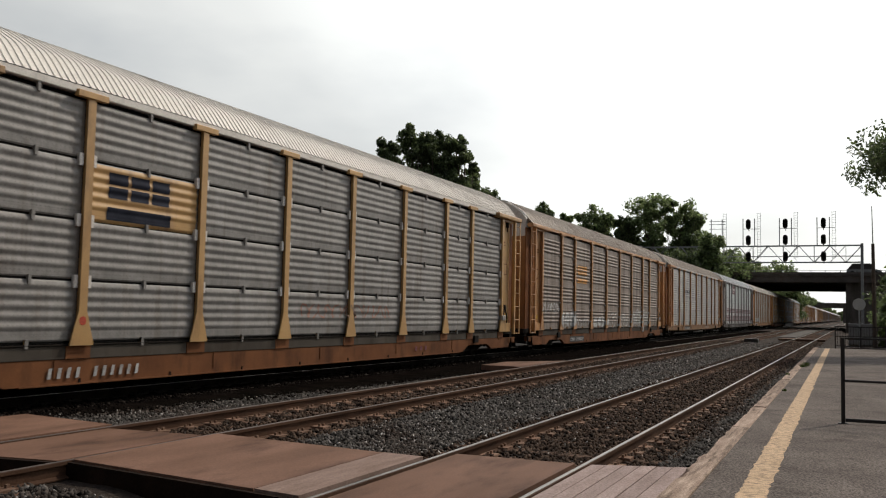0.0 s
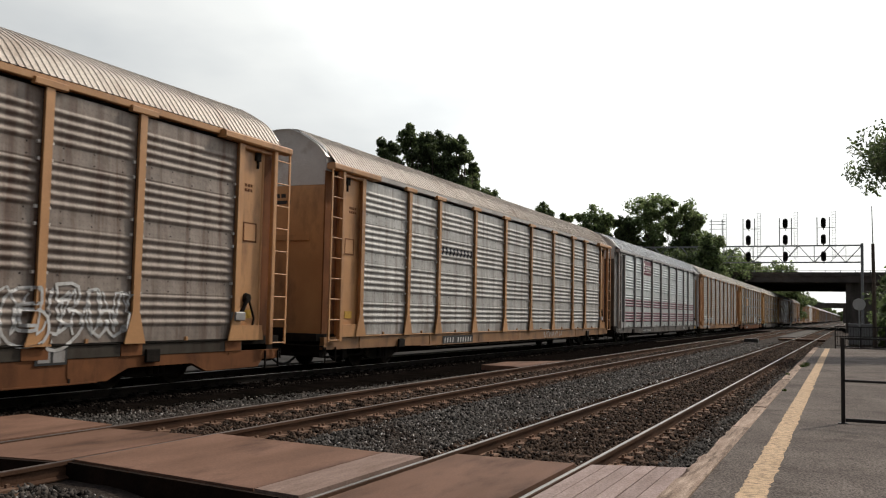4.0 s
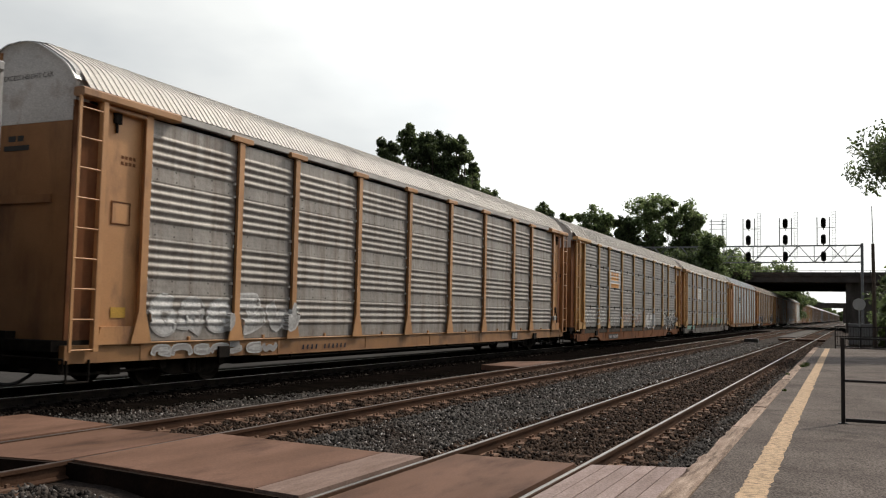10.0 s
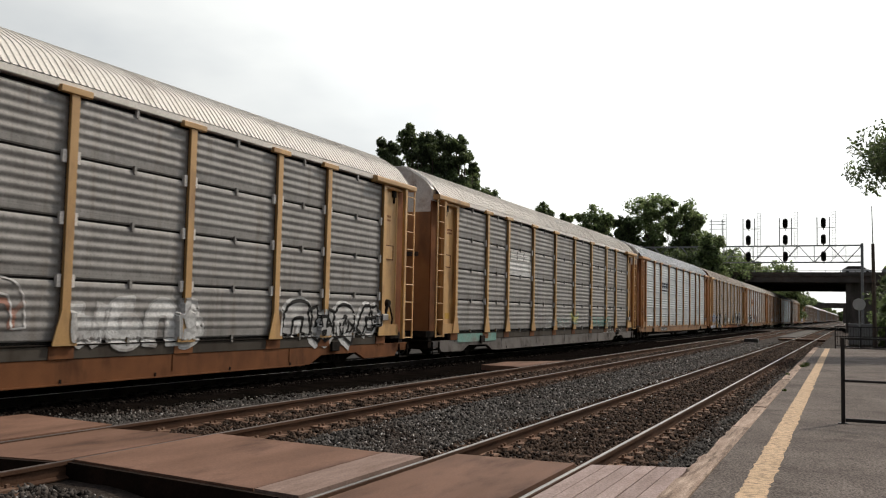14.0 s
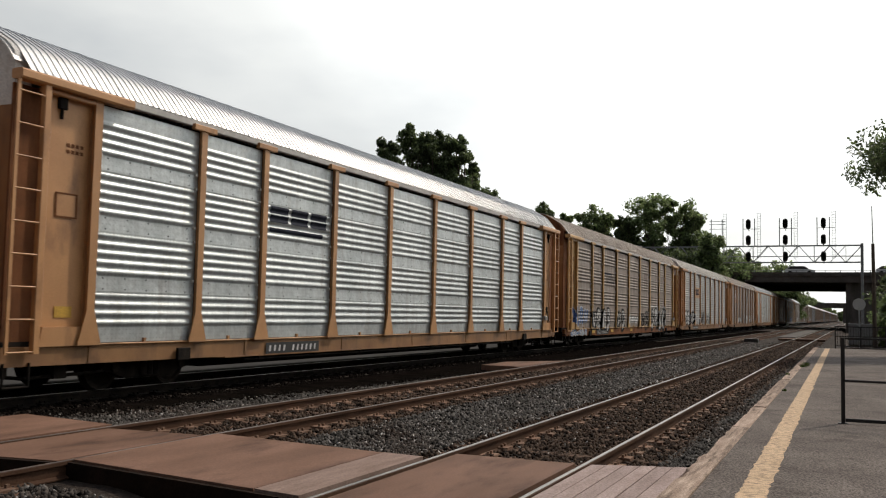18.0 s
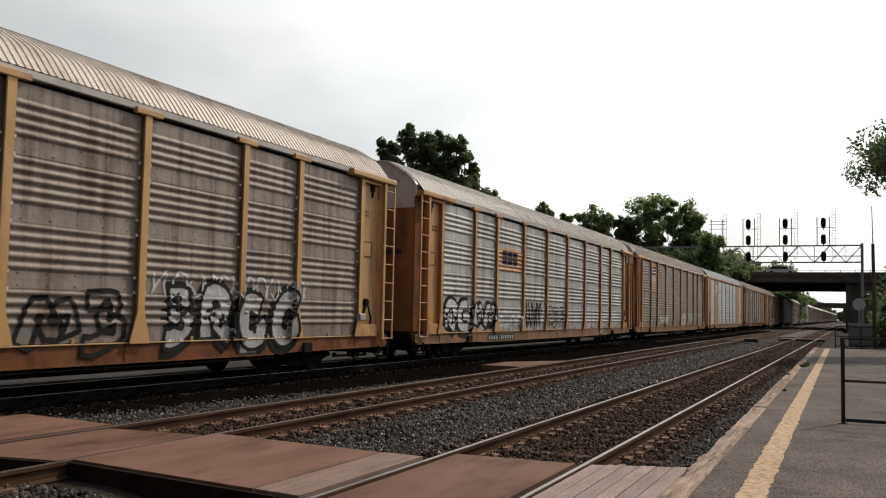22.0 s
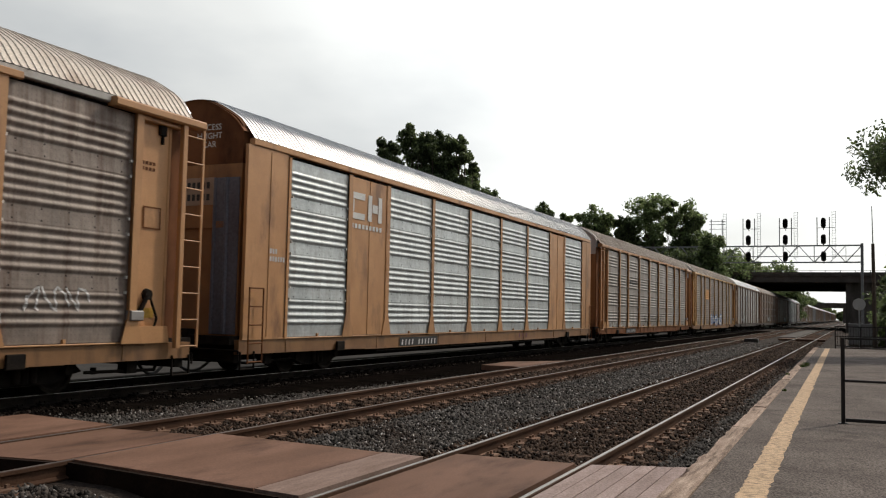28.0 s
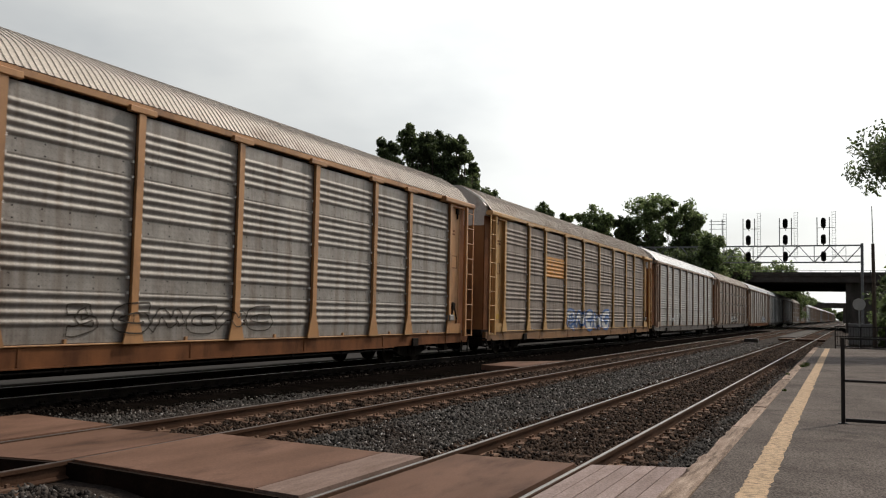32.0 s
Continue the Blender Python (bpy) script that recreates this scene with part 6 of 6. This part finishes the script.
    for i in range(9):                      # the striped lower field comes to a point
        y, low = -8.99 + i * 0.112, 3.34 + 0.3 * (abs(i - 4) / 4) ** 2
        sheet_patch(c, (M_MARK, M_MAROON)[i % 2], y, y + 0.11, low, 4.15, A, "shield emblem stripe", 0.009)
    graffiti(c, A, 111, 1.2, 3.9, 0.6, 1.95, 3, M_SPRAY_W, M_SPRAY_G)
    graffiti(c, A, 112, 4.3, 7.0, 0.85, 1.95, 3, M_SPRAY_G, M_SPRAY_W, 0.06, solid=False)
    scrawl(c, A, 113, 7.4, 9.2, 1.15, 1.9, M_SPRAY_W)
    scrawl(c, A, 114, 10.0, 11.2, 1.4, 1.8, M_SPRAY_W)
    graffiti(c, A, 115, -6.5, -3.5, 0.92, 1.6, 4, M_SPRAY_W, M_SPRAY_G)
    c = CARS[12]
    for a, b, z0, z1 in ((-9.55, -8.8, 4.38, 4.55), (-9.55, -9.36, 4.04, 4.36), (-9.55, -8.8, 3.86, 4.02), (-8.62, -8.42, 3.86, 4.55), (-8.38, -8.1, 4.1, 4.32), (-8.06, -7.86, 3.86, 4.55)):
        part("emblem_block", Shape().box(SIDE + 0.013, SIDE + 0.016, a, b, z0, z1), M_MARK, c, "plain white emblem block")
    s = Shape()
    for i in range(9):
        s.box(SIDE + 0.013, SIDE + 0.016, -9.5 + i * 0.19, -9.38 + i * 0.19, 3.62, 3.74)
    part("marking", s, M_MARK, c)
    s = Shape()
    for i in range(6):
        s.box(SIDE + 0.003, SIDE + 0.006, -12.98 + i * 0.1, -12.92 + i * 0.1, 2.55, 2.66)
        if i < 3:
            s.box(SIDE + 0.003, SIDE + 0.006, -12.98 + i * 0.1, -12.92 + i * 0.1, 2.72, 2.83)
    part("marking", s, M_SPRAY_W, c)
    part("end_sheeting", Shape().box(0.62, 1.28, -13.86, -13.83, 0.95, 4.3).tube((0.66, -13.86, 0.95), (0.66, -13.86, 4.3), 0.04, n=8).tube((1.0, -13.86, 0.95), (0.96, -13.86, 4.3), 0.05, n=8), M_TARP, c, "blue-grey sheeting on the end door")
    part("number_field", Shape().box(-0.2, 0.6, -13.832, -13.824, 3.72, 4.32), M_PALE_TAN, c, "faded number field")
    s = Shape()
    for i in range(10):
        s.box(-0.12 + (i % 5) * 0.13, -0.04 + (i % 5) * 0.13, -13.837, -13.832, 4.08 - 0.26 * (i // 5), 4.22 - 0.26 * (i // 5))
    part("marking", s, M_BLACK, c)
    bars(c, -6.5, -4.1, 0.54, 0.74, (4, 6), None, M_BLACK)
    bars(c, 3.4, 4.6, 0.58, 0.78, (3,), M_MAROON)
    c = CARS[13]
    bars(c, -7.3, -4.8, 3.32, 3.56, (9,), M_NAVY, None, A)
    bars(c, -7.7, -5.4, 0.55, 0.74, (4, 6), None, M_BLACK)
    graffiti(c, A, 131, -3.1, 2.7, 0.95, 1.6, 6, M_SPRAY_G, M_SKIRT, 0.026, solid=False)
    scrawl(c, A, 132, -11.5, -5.0, 0.92, 1.15, M_SPRAY_W)
    c = CARS[14]
    sheet_patch(c, M_ORANGE, -7.38, -4.6, 3.06, 3.92, A, "orange painted sheet")
    graffiti(c, A, 141, -4.4, 3.6, 0.72, 1.9, 5, M_SPRAY_W, M_SPRAY_B, 0.12)
    for k, c in enumerate(CARS[15:]):
        r = A if SPECS[15 + k]["kind"] == "A" else B
        y = (-9.0, -3.0, 2.5)[k % 3]
        graffiti(c, r, 150 + k, y, y + 5.5, 0.92, 1.8, 4, M_SPRAY_W, (M_SPRAY_G, M_SPRAY_K, M_SPRAY_B)[k % 3], 0.07, step=0.1)
    # red dots on the third posts, stencil panels on the sills
    for k in (1, 4, 6):
        part("red_dot", Shape().tube((SIDE + 0.07, POSTS[2], 1.25), (SIDE + 0.074, POSTS[2], 1.25), 0.075, n=14), M_TAG_RED, CARS[k])
    for k in (2, 4, 5, 9, 10, 11):
        sheet_patch(CARS[k], M_BLACK, 7.3, 7.95, 0.54, 0.8, ridges_flat, "small black stencil panel", 0.006)
        s = patch(patch(Shape(), 7.36, 7.6, 0.58, 0.77, ridges_flat, 0.01), 7.66, 7.9, 0.58, 0.77, ridges_flat, 0.01)
        part("marking", s, M_GREYP, CARS[k])


def words(body, size, mat):
    """Flat lettering as a mesh."""
    cu = bpy.data.curves.new("end_lettering", "FONT")
    cu.body, cu.size, cu.align_x, cu.resolution_u = body, size, "CENTER", 3
    ob = new("end_lettering", cu)
    me = bpy.data.meshes.new_from_object(ob.evaluated_get(bpy.context.evaluated_depsgraph_get()))
    bpy.data.objects.remove(ob)
    me.name = "end_lettering"
    me.materials.clear()
    me.materials.append(mat)
    return me


def end_words():
    """The warning words on the end tops."""
    me = words("EXCESS HEIGHT CAR", 0.125, M_BLACK)
    for k in (2, 5, 6, 7, 8, 10, 11):
        part("end_lettering", me, None, CARS[k], at=Matrix.Translation((0.2, -13.826, 5.38)) @ Matrix.Rotation(math.pi / 2, 4, "X"))
    me = words("EXCESS\nHEIGHT\nCAR", 0.19, M_MARK)
    part("end_lettering", me, None, CARS[12], "pale stencilled words", Matrix.Translation((0.42, -13.826, 5.36)) @ Matrix.Rotation(math.pi / 2, 4, "X"))


decorate()
end_words()


# ---- road vehicles on the bridge ----
def build_vehicle(mat, label, tall):
    v = thing("road_car", None, None, label, "car", "cars on the bridge")
    L, h = (4.7, 1.45) if not tall else (5.2, 1.85)
    ring = [(-L / 2, 0.35), (L / 2, 0.35), (L / 2, 0.75), (L / 2 - 0.9, 0.92), (L / 2 - 1.6, h), (-L / 2 + 0.9, h), (-L / 2 + 0.15, 0.95), (-L / 2, 0.8)]
    part("body", Shape().sweep(ring, [lambda p, y=y: (p[0], y, p[1]) for y in (-0.85, 0.85)]), mat, v)
    glass = [(L / 2 - 1.05, 0.95), (L / 2 - 1.65, h - 0.07), (-L / 2 + 0.95, h - 0.07), (-L / 2 + 0.4, 0.97)]
    for y in (-0.86, 0.86):
        part("side_window", Shape().sweep(glass, [lambda p, q=q: (p[0], q, p[1]) for q in (y - 0.005, y + 0.005)]), M_SIGNAL, v)
    for x in (-L / 2 + 0.85, L / 2 - 0.9):
        for y in (-0.8, 0.8):
            part("wheel", Shape().tube((x, y - 0.1, 0.33), (x, y + 0.1, 0.33), 0.33, n=14), M_BLACK, v)
    return v


M_CAR_WHITE = material("white_car_paint", (0.72, 0.72, 0.72), (0.76, 0.76, 0.76), 0.3, 0, 2, fine=40, bump=0)
M_CAR_GREY = material("grey_car_paint", (0.16, 0.165, 0.17), (0.2, 0.205, 0.21), 0.3, 0.3, 2, fine=40, bump=0)
# time over x = 0, speed, tall, pale
TRAFFIC = [(-0.1, 22, 1, 0), (6.52, 25, 0, 1), (9.15, 23, 0, 1), (13.95, 20, 0, 1), (13.6, 22, 1, 0), (17.65, 21, 0, 1), (18.48, 21, 0, 1), (20.38, 22, 0, 0), (22.6, 23, 0, 1), (24.85, 22, 0, 1)]
VEHICLES = [(build_vehicle(M_CAR_WHITE if pale else M_CAR_GREY, ("white" if pale else "dark grey") + " road car driving over the bridge", tall), t0, v) for t0, v, tall, pale in TRAFFIC]


# ---- right side of the line ----
def build_right_side():
    # branch of a tree beside the platform
    build_tree(3.3, 46, 0, 11.1, 4.2, 71, "green leafy tree overhanging the platform", M_LEAF_DARK, 0.76, 1.3, 0.09, 330)
    for x, y, h, c, seed in ((4.6, 66, 8.0, 2.9, 72), (5.2, 78, 9.5, 3.6, 73), (8.5, 84, 11.5, 4.4, 74), (6.5, 104, 11.0, 4.2, 75), (10.0, 120, 12.0, 5.0, 76), (7.0, 140, 9.0, 3.8, 77), (7.4, 165, 10.0, 4.0, 78)):
        build_tree(x, y, -0.4, h, c, seed, "dense green tree on the embankment", M_LEAF_DARK if seed % 2 else M_LEAF, 0.12, 1.2, 0.22)
    for x, y, h, c, seed in ((2.7, 60, 2.4, 1.3, 81), (3.6, 57, 2.9, 1.6, 82), (2.6, 72, 3.0, 1.5, 83), (3.2, 90, 3.6, 1.9, 84)):
        b = build_tree(x, y, -0.4, h, c, seed, "green bush beyond the platform's end", M_GRASS if seed == 81 else M_LEAF, 0.1, 0.6, 0.12)
        b.name = "bush"
        tagged(b, category="bush")
    pole = thing("utility_pole", None, None, "thin dark utility pole beside the line", "pole")
    pole.matrix_world = pose(1.2, 60, -0.5)
    part("shaft", Shape().tube((0, 0, 0), (-0.06, 0, 6.6), 0.13, 0.09, n=10), M_BARK, pole)
    part("mast", Shape().tube((-0.06, 0, 6.6), (-0.1, 0, 8.85), 0.035, 0.02, n=6), M_BLACK_STEEL, pole)
    sign = thing("round_sign", None, None, "round pale sign disc on a post", "sign")
    sign.matrix_world = pose(0.42, 70, -0.4)
    part("post", Shape().tube((0, 0.05, 0), (0, 0.05, 3.0), 0.05, n=8), M_GALV, sign)
    part("disc", Shape().tube((0, 0.0, 3.02), (0, -0.03, 3.02), 0.42, n=28), M_PLATE, sign)
    cab = thing("signal_cabinet", None, None, "grey metal signal equipment cabinet", "cabinet")
    cab.matrix_world = pose(0.55, 76, -0.5)
    part("body", Shape().box(-0.85, 0.85, -0.4, 0.4, 0.15, 1.75, bevel=0.03), M_GREYBOX, cab)
    part("door", Shape().box(-0.8, -0.02, -0.43, -0.4, 0.25, 1.7), M_GREYBOX, cab)
    part("door", Shape().box(0.02, 0.8, -0.43, -0.4, 0.25, 1.7), M_GREYBOX, cab)
    part("base", Shape().box(-0.8, 0.8, -0.35, 0.35, 0, 0.15), M_CONCRETE, cab)
    fence = thing("end_fence", None, None, "dark steel fence across the platform's end", "fence")
    fence.matrix_world = pose(-0.85, 52.6, 0)
    for k in range(6):
        part("post", Shape().box(k * 1.2 - 0.03, k * 1.2 + 0.03, -0.03, 0.03, 0, 1.18), M_BLACK_STEEL, fence)
    for z in (0.12, 0.62, 1.13):
        part("rail", Shape().box(0, 6.0, -0.02, 0.02, z, z + 0.05), M_BLACK_STEEL, fence)
    for k in range(46):
        part("bar", Shape().box(0.1 + k * 0.128, 0.115 + k * 0.128, -0.008, 0.008, 0.17, 1.13), M_BLACK_STEEL, fence)


build_right_side()


# ---- a bee crosses close to the lens ----
def build_bee():
    b = thing("bumblebee", None, None, "dark bumblebee with an amber tail in flight", "insect")
    def ball(cx, r, ry, mat, name):
        s, n = Shape(), 12
        ring = [(math.cos(math.pi * i / 8), math.sin(math.pi * i / 8)) for i in range(9)]
        v = [(cx + r * c, ry * q * math.cos(2 * math.pi * k / n), ry * q * math.sin(2 * math.pi * k / n)) for k in range(n) for c, q in ring]
        s.add(v, [(k * 9 + j, k * 9 + j + 1, ((k + 1) % n) * 9 + j + 1, ((k + 1) % n) * 9 + j) for k in range(n) for j in range(8)], True)
        part(name, s, mat, b)
    ball(0.0, 0.0045, 0.004, M_BLACK, "thorax")
    ball(-0.008, 0.0055, 0.004, M_ORANGE, "abdomen")
    ball(0.006, 0.0022, 0.0022, M_BLACK, "head")
    for e in (-1, 1):
        part("wing", Shape().add([(0.002, e * 0.002, 0.003), (0.004, e * 0.011, 0.006), (-0.004, e * 0.012, 0.006), (-0.004, e * 0.003, 0.003)], [(0, 1, 2, 3)]), M_PLATE, b)
    return b


BEE = build_bee()


def motions():
    for car, y in zip(CARS, CAR_Y):
        walk(car, [(t, pose(X_TRAIN, y - SPEED * t, 0)) for t in (0, 8, 16, 24, 32)])
    # every wheel turns with the train; all share the one turning action
    first = WHEELS[0]
    turn = math.degrees(SPEED / 0.415) / FPS
    walk(first, [(k / FPS, pose(0, 0, 0, turn * k)) for k in range(32 * FPS + 1)])
    keys = first.animation_data
    for w in WHEELS[1:]:
        w.rotation_mode = "QUATERNION"
        w.animation_data_create()
        w.animation_data.action = keys.action
        w.animation_data.action_slot = keys.action_slot
    for v, t0, speed in VEHICLES:
        walk(v, [(t, pose((t - t0) * speed * 0.79, 163.2, 8.85)) for t in (0, 8, 16, 24, 32)])
    walk(BEE, [(0, pose(0.5, -2.5, 2.4, 0, 0, 120)), (0.4, pose(0.3, -0.25, 2.0, 0, 20, 120)), (0.5, pose(-0.185, 0.445, 1.642, 0, 25, 150)),
               (0.6, pose(-1.0, 0.2, 2.0, 0, -10, 170)), (1.0, pose(-3.0, -2.5, 2.6, 0, 0, 190)), (32, pose(-9.0, -12, 3.0, 0, 0, 190))])


motions()
